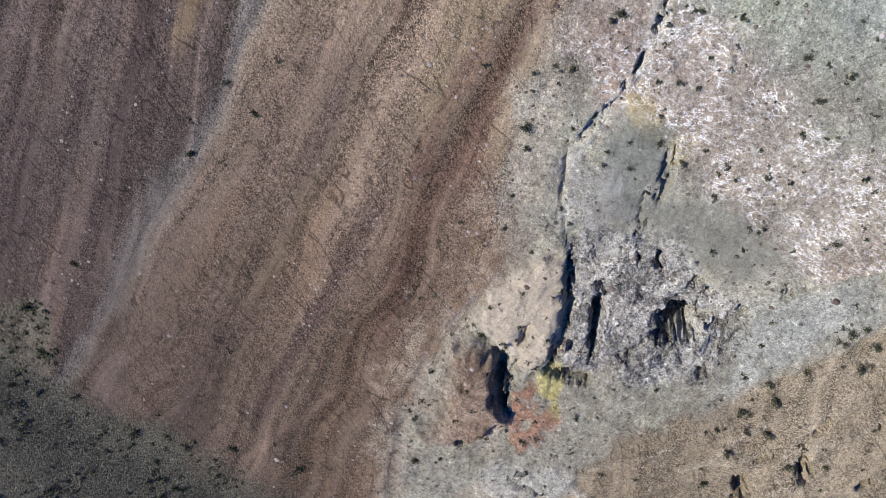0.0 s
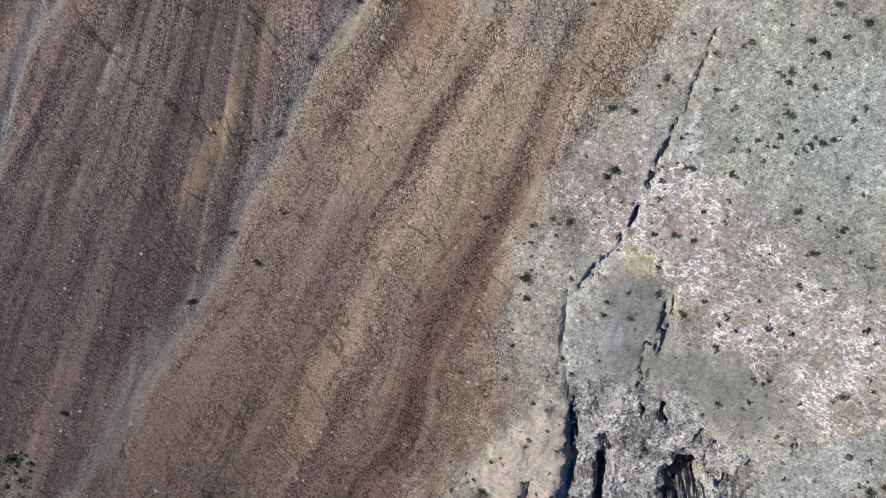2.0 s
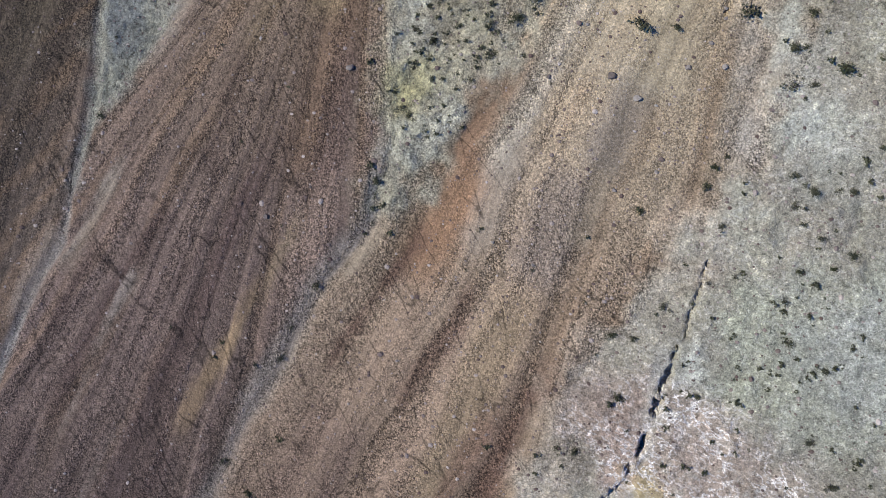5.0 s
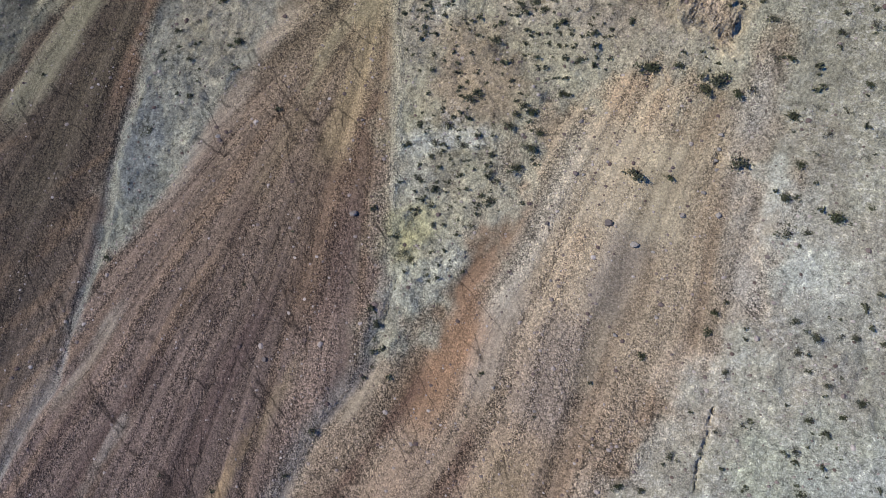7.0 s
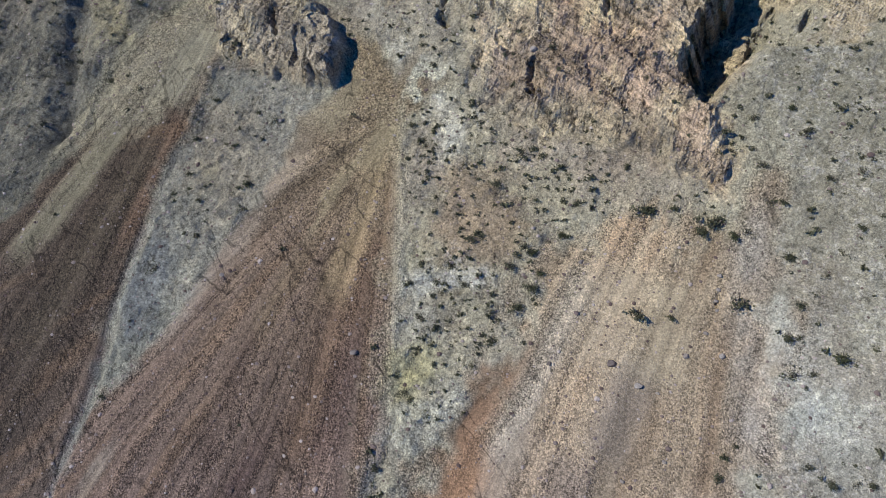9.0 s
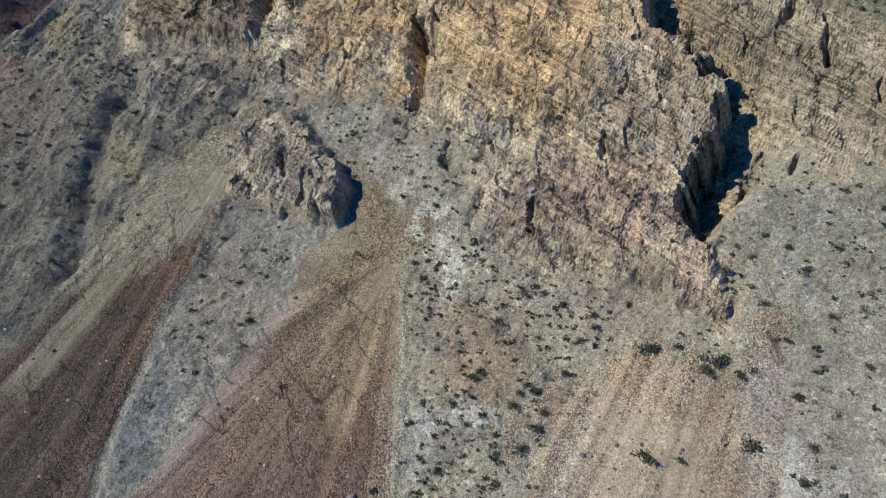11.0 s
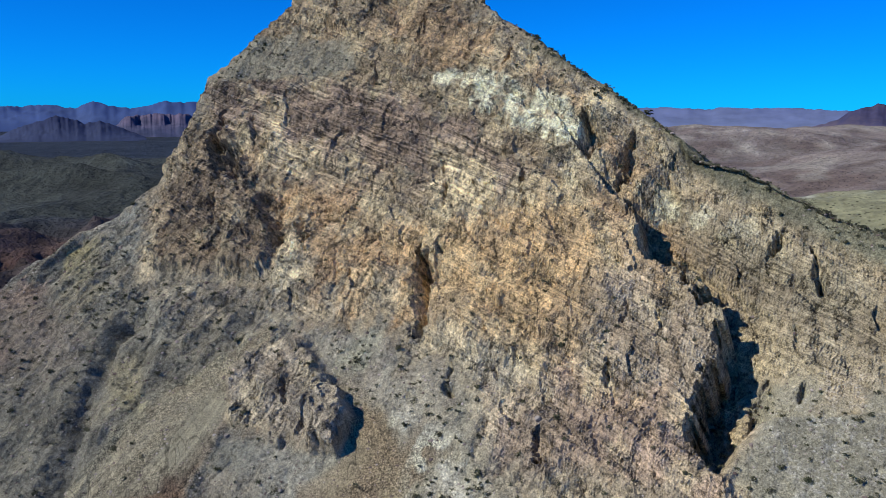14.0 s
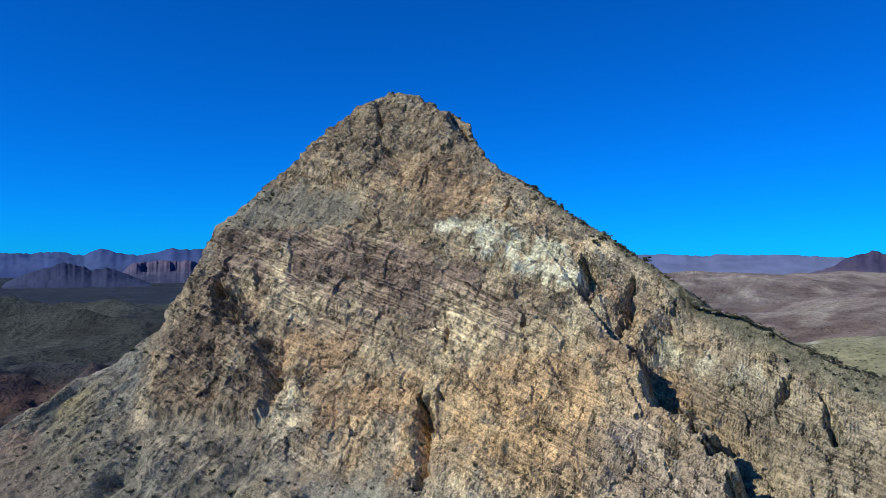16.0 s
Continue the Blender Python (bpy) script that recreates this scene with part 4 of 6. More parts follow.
shade = g.math("MULTIPLY", g.math("MAXIMUM", shade, 0.25), g.span(joint, 0, 1, 1.0, 0.30))
shade = g.math("MULTIPLY", shade, g.span(patch, 0.3, 0.7, 0.88, 1.12))
shade = g.math("MULTIPLY", shade, g.span(worn, 0, 1, 1.0, 0.36))
shade = g.math("MULTIPLY", shade, g.math("ADD", 1.0, g.math("MULTIPLY", g.span(lanes, 0.34, 0.66, -0.34, 0.34), loose)))
# Crumbling crust of the outcrops: pale crumbs and dark pits.
crust = g.attr("crust")
crumb = g.noise(here, 1.5, 7.0, 0.74)
shade = g.math("MULTIPLY", shade, g.math("ADD", 1.0, g.math("MULTIPLY", crust, g.math("ADD", g.span(crumb, 0.55, 0.61, 0.0, 0.50), g.span(crumb, 0.44, 0.38, 0.0, -0.55)))))
# Far off only: washes, slopes and dots of scrub.
distant = g.attr("distant")
wash = g.noise(here, 0.022, 8.0, 0.62)
fine_wash = g.noise(here, 0.11, 5.0, 0.6)
dots = g.span(g.voronoi(here, 0.16, "Distance"), 0.14, 0.26, 0.25, 1.05)
far_shade = g.math("MULTIPLY", g.math("ADD", g.span(wash, 0.3, 0.7, 0.7, 1.3), g.span(fine_wash, 0.3, 0.7, -0.25, 0.25)), dots)
shade = g.math("ADD", g.math("MULTIPLY", shade, g.math("SUBTRACT", 1.0, distant)), g.math("MULTIPLY", far_shade, distant))
white_line = g.noise(g.place((0, 0, -35), (0.55, 1.1, 0.8)), 1.0, 6.0, 0.62)
white_line = g.span(g.math("ABSOLUTE", g.math("SUBTRACT", white_line, 0.5)), 0.010, 0.040, 1.0, 0.0)
white_line = g.math("MULTIPLY", g.math("MULTIPLY", white_line, g.attr("vein")), g.span(patch, 0.38, 0.54, 0.15, 1.0))
base = g.mix(1.0, g.mix(white_line, g.attr("tone", "Color"), (0.72, 0.69, 0.63, 1)), g.vector(shade, shade, shade), "MULTIPLY")
gl.new(base, gb.inputs["Base Color"])
dome = g.math("MULTIPLY", g.math("SUBTRACT", 0.8, g.voronoi(here, 5.6, "Distance")), g.span(pebble, 0, 1, 0.25, 0.8))
big_dome = g.math("MULTIPLY", g.math("SUBTRACT", 0.8, g.voronoi(here, 1.7, "Distance")), g.math("POWER", cobble, 3.0))
stone_height = g.math("MULTIPLY", g.math("ADD", dome, big_dome), g.math("MULTIPLY", gravel, sorting))
planes = g.math("ADD", g.math("MULTIPLY", plane_a, 1.3), g.math("ADD", g.math("MULTIPLY", plane_b, 1.4), g.math("MULTIPLY", plane_c, 1.3)))
rock_height = g.math("ADD", planes, g.math("ADD", g.math("MULTIPLY", g.math("MULTIPLY", thin, band), 0.10), g.math("ADD", g.math("MULTIPLY", weather, 0.22), g.math("MULTIPLY", fleck, 0.05))))
stone_height = g.math("SUBTRACT", g.math("ADD", stone_height, g.math("MULTIPLY", dust, 0.3)), g.math("MULTIPLY", worn, 0.12))
bumped = g.bump(g.math("SUBTRACT", g.math("ADD", g.math("MULTIPLY", stone_height, 0.26), g.math("MULTIPLY", rock_height, rock)), g.math("MULTIPLY", joint, 0.3)), 1.0, 1.0)
bumped = g.bump(g.math("MULTIPLY", g.math("ADD", wash, g.math("MULTIPLY", fine_wash, 0.25)), distant), 1.0, 24.0, bumped)
gl.new(bumped, gb.inputs["Normal"])
gb.inputs["Diffuse Roughness"].default_value = 0.9


# ---- the ground ----
def steps(*runs):
    """Rising values from (start, end, first step, last step) runs."""
    out = []
    for a, b, s0, s1 in runs:
        v, span = a, b - a
        while v < b - 1e-6:
            out.append(v)
            v += s0 + (s1 - s0) * (v - a) / span
    out.append(runs[-1][1])
    return np.array(out)


FINE = 0.30
GX = steps((-4800, -2400, 240, 80), (-2400, -600, 60, 12), (-600, -250, 7, 6), (-250, -104, 6, FINE), (-104, 84, FINE, FINE), (84, 300, FINE, 10), (300, 2400, 12, 50), (2400, 4800, 80, 240))
GY = steps((-3000, -300, 400, 30), (-300, -68, 30, 0.5), (-68, 78, 0.32, 0.32), (78, 214, 0.21, 0.21), (214, 330, 0.5, 8), (330, 900, 8, 12), (900, 1800, 12, 26), (1800, 4700, 30, 120))
X, Y = np.meshgrid(GX, GY)
Z = land(X, Y)
hill = ramp(body(X, Y) - plain(X, Y) + 2.5 * fbm(X / 7, Y / 7, 4, 88), -1.5, 3.5)
NEAR = (np.abs(X) < 260) & (Y > -200) & (Y < 330)
# Slope and outward direction of the bare form.
dzx, dzy = np.gradient(Z, axis=1) / np.gradient(X, axis=1), np.gradient(Z, axis=0) / np.gradient(Y, axis=0)
norm = np.sqrt(dzx**2 + dzy**2 + 1)
NX, NY, NZ = -dzx / norm, -dzy / norm, 1 / norm
U = 0.87 * X - 0.5 * Y
wob = fbm(X / 5, Y / 5, 4, 90)
wob_fine = fbm(X / 1.6, Y / 1.6, 3, 95)
rough = fbm(X / 0.7, Y / 0.7, 2, 99)
broad = fbm(X / 22, Y / 22, 4, 97)
edge_wob = 0.65 * wob + 0.35 * wob_fine


def area(outline, edge=1.0):
    return within(X, Y, outline, edge, edge_wob)


# Bare rock and the kinds of loose ground.
soft_west = ramp(-X, 30, 45)
m_rock = area(ROCK, 2.6) * (1 - soft_west) + area(ROCK, 6.0) * soft_west
m_knob, m_block, m_nose, m_top = area(KNOB, 0.9), area(WEST_BLOCK, 1.0), area(NOSE, 1.2), area(SUMMIT_BLOCK, 1.0)
m_rubble = area(RUBBLE, 1.2)
m_east, m_mid, m_west = area(EAST_OUTCROP, 2.4), area(MID_OUTCROP, 3.6), area(WEST_OUTCROP, 1.6)
m_gully = area(WEST_GULLY, 1.5)
m_terrace = area(TERRACE, 1.2)
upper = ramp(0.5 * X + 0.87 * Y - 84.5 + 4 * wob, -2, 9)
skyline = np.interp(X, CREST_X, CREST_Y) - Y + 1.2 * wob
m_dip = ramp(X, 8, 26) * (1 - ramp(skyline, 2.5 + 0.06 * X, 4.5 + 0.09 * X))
m_rock = np.maximum(m_rock * (1 - 0.8 * m_terrace) * (1 - 0.85 * m_dip), m_knob)
m_fan = np.maximum(area(SCREE_MID, 0.9), area(SCREE_WEST, 0.9)) * (1 - m_knob)
m_rock = m_rock * (1 - m_fan)
m_slope = np.clip(upper - m_rock, 0, 1) * (1 - m_fan)
m_out = np.clip(np.maximum.reduce([m_east * 0.9, m_mid, m_west, m_gully, m_slope]), 0, 1) * (1 - m_rock)
m_east_scree = area(EAST_SCREE, 1.5)
m_out = m_out * (1 - 0.8 * m_east_scree) * (1 - m_fan)
m_scree = np.clip(1 - m_out - m_rock, 0, 1) * hill

# Streaks of the scree fan out from the head of each chute.
d_pale, side_pale, _ = beside(X, Y, PALE_STREAK, 200)
d_gully, side_gully, _ = beside(X, Y, GULLY, 200)


def fan(apex, seed):
    ang, r = np.arctan2(X - apex[0], apex[1] - Y), np.hypot(X - apex[0], Y - apex[1])
    a = ang + 0.012 * grain(X / 9, Y / 9, seed)
    return 2.2 * (0.6 * fbm(a * 15, r / 150, 3, seed) + 0.4 * fbm(a * 60, r / 80, 3, seed + 9) * ramp(r, 12, 55)) * ramp(r, -12, 16), a, r


f_mid, a_mid, r_mid = fan(FAN_MID, 201)
f_west, a_west, r_west = fan(FAN_WEST, 231)
f_east, a_east, r_east = fan(FAN_EAST, 261)
in_east = ramp(-side_pale * d_pale, -1, 1)
in_west = ramp(side_gully * d_gully, -1, 1)
streak = f_mid * (1 - in_east) * (1 - in_west) + f_east * in_east + f_west * in_west * (1 - in_east)

lane = np.where(in_east > 0.5, a_east * 130, np.where(in_west > 0.5, a_west * 60 + 91, a_mid * 60 + 37))
down_fan = np.where(in_east > 0.5, r_east, np.where(in_west > 0.5, r_west, r_mid))

# Relief, metres out of the bare form.
bed = Z + 0.30 * X + 0.0035 * np.maximum(X, 0) ** 2 + 1.2 * fbm(U / 26, Z / 26, 3, 301)
D = 0.22 * streak * m_scree + 0.05 * wob_fine * m_scree
D += m_scree * 0.9 * np.exp(-((a_mid + 0.05) / 0.35) ** 2) * (1 - in_east) * (1 - in_west) * ramp(r_mid, 2, 30)
lumps = ridged(X / 7, Y / 7, 5, 311) - 0.5
D += m_out * (0.4 * lumps + 0.30 * fbm(X / 2.8, Y / 2.8, 3, 321) + 1.2 * broad + 0.25 * wob_fine + 0.24 * facets(X / 3.4 + 0.2 * wob, Y / 2.6, 381))
joint, block_value = cells((X + 0.5 * wob) / 2.2, (Y + 0.5 * wob) / 2.8, 331)
D += 0.65 * m_rubble * (0.5 * block_value + 1.1 * lumps - 0.4 * (1 - ramp(joint, 0.0, 0.15)) + 0.5 * facets(X / 2.6, Y / 1.8, 383) + 0.12 * facets(X / 0.9, Y / 0.8, 393))
D += m_gully * (1 - m_rock) * 1.6 * (ridged(X / 9, Y / 22, 4, 335) - 0.5)
# The cliff: buttresses, ledges along the beds and broken blocks.
tall = ridged(U / 13 + 0.1 * wob, Z / 38, 4, 341) - 0.45
pillar = ridged(U / 4.2, Z / 14, 4, 351) - 0.45


def ledges(b, period, soft=0.35):
    f = b / period + 0.25 * wob
    f = f - np.floor(f)
    return np.where(f < 1 - soft, f / (1 - soft), (1 - f) / soft) - 0.5


joint_b, block_b = cells((U + 0.35 * bed + 0.9 * wob) / 3.4, (bed + 0.3 * wob) / 1.5, 361)
joint_c, block_c = cells((U + 0.5 * wob_fine) / 1.3, (bed + 0.15 * wob_fine) / 0.55, 371)
cliff_d = (1.4 * tall + 0.35 * pillar - 0.7 * ledges(bed, 7.3, 0.2) - 0.42 * ledges(bed, 2.3, 0.2) - 0.2 * ledges(bed, 0.95, 0.3) + 0.25 * wob
           + 0.5 * fbm(U / 8, Z / 10, 4, 407) + 0.6 * facets((U + 0.3 * bed) / 4.6 + 0.15 * wob, bed / 4.0 + 0.15 * wob, 403, 0.5)
           + 0.17 * facets((U + 0.3 * bed) / 1.9, bed / 1.3, 405, 0.8) + 0.07 * facets(U / 0.9, bed / 0.6, 409, 0.8))
D += m_rock * cliff_d
D += m_terrace * 0.5 * wob


def raised(outline, high_by):
    """A block that stands out, low on its west side and steep on its east one."""
    xs = [p[0] for p in outline]
    u = np.clip((X - min(xs)) / (max(xs) - min(xs)), 0, 1)
    d = within(X, Y, outline, 1.0, edge_wob * 0.9)
    return high_by * d * (0.35 + 0.75 * u) * (0.75 + 0.5 * ridged(U / 3.5, Z / 6, 3, 379))


D += raised(KNOB, 3.4) + raised(WEST_BLOCK, 2.6) + raised(NOSE, 1.8) + raised(SUMMIT_BLOCK, 2.0) + raised(SUMMIT_DOME, 1.2)
# The ravine: the east side of the cliff stands back.
d_rav, side_rav, way_rav = beside(X, Y, RAVINE, 60)
east_side = np.where(side_rav > 0, 1.0, -1.0) * d_rav
D += -13.0 * ramp(east_side + 1.5 * wob + 0.7 * block_b + 0.5 * wob_fine, -0.1, 0.9) * np.exp(-np.maximum(east_side, 0) / 12) * ramp(way_rav, -0.05, 0.08) * (1 - ramp(way_rav, 0.85, 1.0)) * (d_rav < 900)
# The scarp and the fault in the lower outcrops.
d_sc, side_sc, way_sc = beside(X, Y, EAST_SCARP, 40)
down = -side_sc * d_sc
D += -3.2 * ramp(down + 1.0 * wob + 0.6 * wob_fine, -0.2, 0.7) * np.exp(-np.maximum(down, 0) / 9) * ramp(way_sc, 0, 0.15) * (d_sc < 900)
d_f, side_f, way_f = beside(X, Y, FAULT, 30)
D += -1.1 * ramp(broad + wob, -0.2, 0.3) * ramp(side_f * d_f + 0.9 * wob, -0.2, 0.9) * np.exp(-np.maximum(side_f * d_f, 0) / 5) * (d_f < 900)
d_s, side_s, _ = beside(X, Y, SPUR_EDGE, 30)
D += -0.8 * ramp(side_s * d_s + 0.4 * wob, -0.2, 0.8) * np.exp(-np.maximum(side_s * d_s, 0) / 5) * (d_s < 900)
d_eg, _, _ = beside(X, Y, EAST_GULLY, 20)
D += -0.5 * (1 - ramp(d_eg + 1.2 * wob, 0.2, 1.6))
D += -0.5 * (1 - ramp(d_gully + 0.4 * wob, 0.2, 1.4)) - 0.35 * (1 - ramp(d_pale + 0.8 * wob, 0.5, 2.2))
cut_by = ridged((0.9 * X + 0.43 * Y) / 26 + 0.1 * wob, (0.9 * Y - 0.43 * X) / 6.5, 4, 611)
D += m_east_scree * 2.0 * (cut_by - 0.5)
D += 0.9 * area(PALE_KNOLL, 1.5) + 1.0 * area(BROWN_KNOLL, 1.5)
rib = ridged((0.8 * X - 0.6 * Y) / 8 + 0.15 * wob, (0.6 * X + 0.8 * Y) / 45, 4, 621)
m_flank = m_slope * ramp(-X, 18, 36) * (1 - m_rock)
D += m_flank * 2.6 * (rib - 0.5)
d_fg, side_fg, _ = beside(X, Y, FLANK_GULLY, 40)
D += -3.2 * np.exp(-((d_fg + 0.8 * wob) / 2.4) ** 2)
D += 2.4 * area(RED_HUMMOCK, 1.5) + 1.8 * area(TAN_SPUR, 2.0) * (0.6 + 0.8 * ridged(U / 4, Y / 16, 3, 377))
m_cleft = np.zeros(X.shape)
for line, half, deep in CLEFTS:
    d, _, way = beside(X, Y, line, half * 3 + 2)
    wide_here = half * (0.45 + 0.75 * np.sin(np.pi * np.clip(way, 0.04, 0.96)))
    cut = 1 - ramp(d + min(half, 0.9) * (0.8 * wob + 1.1 * wob_fine + 0.4 * block_c), wide_here * 0.1, wide_here * 1.35)
    if half < 0.55:
        cut = cut * ramp(wob_fine, -0.3, 0.05)
    m_cleft = np.maximum(m_cleft, cut)
    D -= deep * (0.9 + 0.6 * wob_fine) * cut
D = np.where(NEAR, D * ramp(hill, 0, 1), 0)
PX, PY, PZ = X + NX * D, Y + NY * D, Z + NZ * D

# Base colours of the ground.
tone = np.zeros(X.shape + (3,))


def lay(mask, rgb, vary=0.0, by=None):
    global tone
    c = np.array(rgb) * (1 + vary * (by if by is not None else wob))[..., None]
    tone = tone * (1 - mask[..., None]) + c * mask[..., None]


one = np.ones(X.shape)
tone = tone + np.array((0.200, 0.137, 0.113)) * (1 - in_east)[..., None] + np.array((0.262, 0.180, 0.132)) * in_east[..., None]
lay(in_west * 0.8, (0.115, 0.084, 0.064))
m_tan = within(X, Y, RIGHT_TAN, 7.0, edge_wob * 0.6)
lay(in_east * ramp(Y, 25, 58) * 0.7, (0.335, 0.256, 0.188))
lay(m_tan * 0.6, (0.420, 0.330, 0.242))
lay((1 - in_east) * (1 - in_west) * ramp(Y, 45, 80) * 0.55, (0.245, 0.172, 0.122))
tint_run = fbm(a_mid * 22, r_mid / 50, 3, 401) * (1 - in_east) + fbm(a_east * 30, r_east / 50, 3, 402) * in_east
lay(ramp(tint_run, 0.1, 0.45) * 0.4, (0.275, 0.172, 0.110), 0.15)
broad_streak = 1.6 * fbm(a_mid * 8, r_mid / 200, 2, 601) * (1 - in_east) * (1 - in_west) + 1.6 * fbm(a_east * 14, r_east / 220, 2, 602) * in_east + 1.6 * fbm(a_west * 8, r_west / 200, 2, 603) * in_west
# Streaks, and a dimming downslope: light falloff put into the base colour.
tone = tone * ((1 + 0.24 * np.clip(streak, -1, 1) + 0.20 * np.clip(broad_streak, -1, 1)) * (1 - 0.26 * (1 - ramp(Y, -10, 40))))[..., None]
lay((1 - ramp(d_pale + 1.2 * wob + 0.8 * broad, 0.2, 2.6)) * 0.7, (0.330, 0.275, 0.235), 0.25)
lay((1 - ramp(d_gully + 0.7 * wob, 0.0, 1.3)) * 0.7, (0.330, 0.300, 0.280), 0.2)
lay(in_east * ramp(Y, 22, 42) * (1 - ramp(Y, 62, 80)) * 0.3, (0.275, 0.190, 0.132), 0.3, streak)
fines = np.zeros(X.shape)
for line, wide_by, rgb, strength in RUNS:
    d, _, way = beside(X, Y, line, 20)
    core = 1 - ramp(d + 0.6 * wob + 0.4 * wob_fine - 0.7 * streak, wide_by * 0.15, wide_by * 1.45)
    mask = core * ramp(way, 0, 0.2) * (1 - ramp(way, 0.78, 1)) * min(1.25 * strength, 0.92) * m_scree
    lay(mask, [(1.10 - 0.14 * (1 - ramp(line[0][1], 20, 50)) - 0.14 * (line[0][0] > 9 and 50 < line[0][1] < 84)) * v for v in rgb], 0.3, streak)
    if rgb[2] < 0.69 * rgb[0] and rgb[0] > 0.26:
        fines = np.maximum(fines, mask)
# Lower west scree: dark stones, deepened in colour for the same falloff.
lay(m_scree * ramp(-X + 3 * wob, 20, 45) * (1 - ramp(Y, 20, 50)) * 0.3, (0.120, 0.085, 0.074), 0.45, streak)
lay(m_scree * ramp(Y + 4 * wob, 78, 108) * 0.5 * ramp(X, -34, -22), (0.275, 0.228, 0.172), 0.2, streak)
lay(m_scree * (1 - ramp(r_mid, 6, 22)) * 0.3, (0.290, 0.215, 0.140), 0.2, streak)
# Grey and pale outcrops.
tint_a, tint_b = fbm(X / 14, Y / 14, 4, 415), fbm(X / 11, Y / 11, 4, 417)
lay(m_out, (0.385, 0.343, 0.278), 0.30, broad)
lay(m_out * ramp(tint_a, 0.05, 0.4) * 0.6, (0.430, 0.335, 0.270), 0.2, wob)
lay(m_out * ramp(tint_b, 0.1, 0.4) * 0.6, (0.360, 0.345, 0.262), 0.2, wob)
rim = within(X, Y, EAST_OUTCROP, 5.0, edge_wob)
lay(4 * rim * (1 - rim) * 0.6 * (Y < 70), (0.370, 0.280, 0.215), 0.2, wob)
lay(m_out * ramp(wob + 0.5 * broad, 0.2, 0.55) * 0.5, (0.450, 0.405, 0.335), 0.2, wob_fine)
lay(m_out * ramp(-wob + 0.4 * broad, 0.2, 0.5) * 0.6, (0.275, 0.230, 0.190), 0.2, wob_fine)
lay(m_west * 0.7, (0.320, 0.300, 0.262), 0.35, broad)
# Dark bluish hollow of the west outcrop: shade put into its colour.
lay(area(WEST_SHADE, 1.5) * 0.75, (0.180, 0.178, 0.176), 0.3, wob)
lay(m_mid * 0.5, (0.430, 0.375, 0.275), 0.35, wob)
lay(m_slope * ramp(X, 10, 30) * 0.8, (0.295, 0.262, 0.205), 0.3, broad)
lay(m_gully * (1 - m_rock) * 0.8, (0.205, 0.190, 0.155), 0.4, broad)
lay(area(OLIVE, 2.0) * 0.75, (0.460, 0.442, 0.365), 0.2, broad)
mott = area(MOTTLED, 1.5)
lay(mott * 0.8, (0.430, 0.325, 0.270), 0.25)
vein = ridged(X / 2.6 + 0.4 * wob, Y / 1.5, 3, 411)
lay(np.maximum(mott, 0.45 * m_east) * ramp(vein, 0.66, 0.84) * 0.5, (0.680, 0.640, 0.590), 0.1)
lay(mott * ramp(broad, 0.2, 0.5) * 0.6, (0.330, 0.200, 0.150), 0.1)
lay(area(SMOOTH_GREY, 1.2) * 0.85, (0.265, 0.245, 0.210), 0.15, wob)
lay(m_rubble * 0.85, (0.345, 0.315, 0.302), 0.35, block_value)
lay(m_east_scree * 0.85, (0.300, 0.230, 0.165), 0.3, broad)
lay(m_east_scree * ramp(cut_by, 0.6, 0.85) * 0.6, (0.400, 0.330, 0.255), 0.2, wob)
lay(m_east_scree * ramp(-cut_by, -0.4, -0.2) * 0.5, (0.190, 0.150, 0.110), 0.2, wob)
lay(area(PALE_WASH, 1.5) * 0.8, (0.400, 0.375, 0.340), 0.12)
lay(area(BLUE_WASH, 1.5) * 0.8, (0.420, 0.410, 0.395), 0.15, wob)
lay(area(PALE_KNOLL, 1.2) * 0.7, (0.480, 0.440, 0.400), 0.2, wob)
lay(area(BROWN_KNOLL, 1.2) * 0.6, (0.330, 0.235, 0.175), 0.25, wob)
lay(area(TAN_SPUR, 1.2) * 0.9, (0.560, 0.455, 0.370), 0.12)
lay(area(RED_HUMMOCK, 1.2) * 0.8, (0.310, 0.200, 0.140), 0.15)
lay(area(RED_PATCH, 0.8) * ramp(wob_fine, -0.5, 0.1) * 0.85, (0.330, 0.165, 0.110), 0.5, wob_fine)
lay(area(YELLOW_A, 0.6) * 0.9, (0.470, 0.400, 0.170), 0.2)
lay(area(YELLOW_B, 0.7) * 0.75, (0.480, 0.360, 0.190), 0.25, wob_fine)
lay(area(YELLOW_C, 0.7) * 0.6, (0.460, 0.360, 0.200), 0.2)
lay(ramp(1.4 - d_f - wob, 0, 1) * 0.6 * m_east, (0.560, 0.500, 0.450), 0.2)
for some in (OCHRE_SLOPE_A, OCHRE_SLOPE_B, OCHRE_SLOPE_C, OCHRE_TIP):
    lay(area(some, 1.4) * 0.6, (0.420, 0.350, 0.185), 0.2, wob_fine)
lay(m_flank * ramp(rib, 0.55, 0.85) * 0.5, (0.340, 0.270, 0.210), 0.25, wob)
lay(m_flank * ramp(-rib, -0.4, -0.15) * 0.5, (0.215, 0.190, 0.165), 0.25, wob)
lay(area(RED_SLOPE, 3) * 0.6, (0.300, 0.195, 0.150), 0.2, wob)
lay(area(BROWN_SLOPE, 2.5) * 0.6, (0.300, 0.215, 0.155), 0.25, wob)
lay(area(DARK_RIGHT, 1.5) * 0.6, (0.240, 0.165, 0.125), 0.25, wob)
lay(area(WHITE_HEAD, 0.8) * ramp(vein, 0.5, 0.75) * 0.9, (0.620, 0.570, 0.500), 0.1)
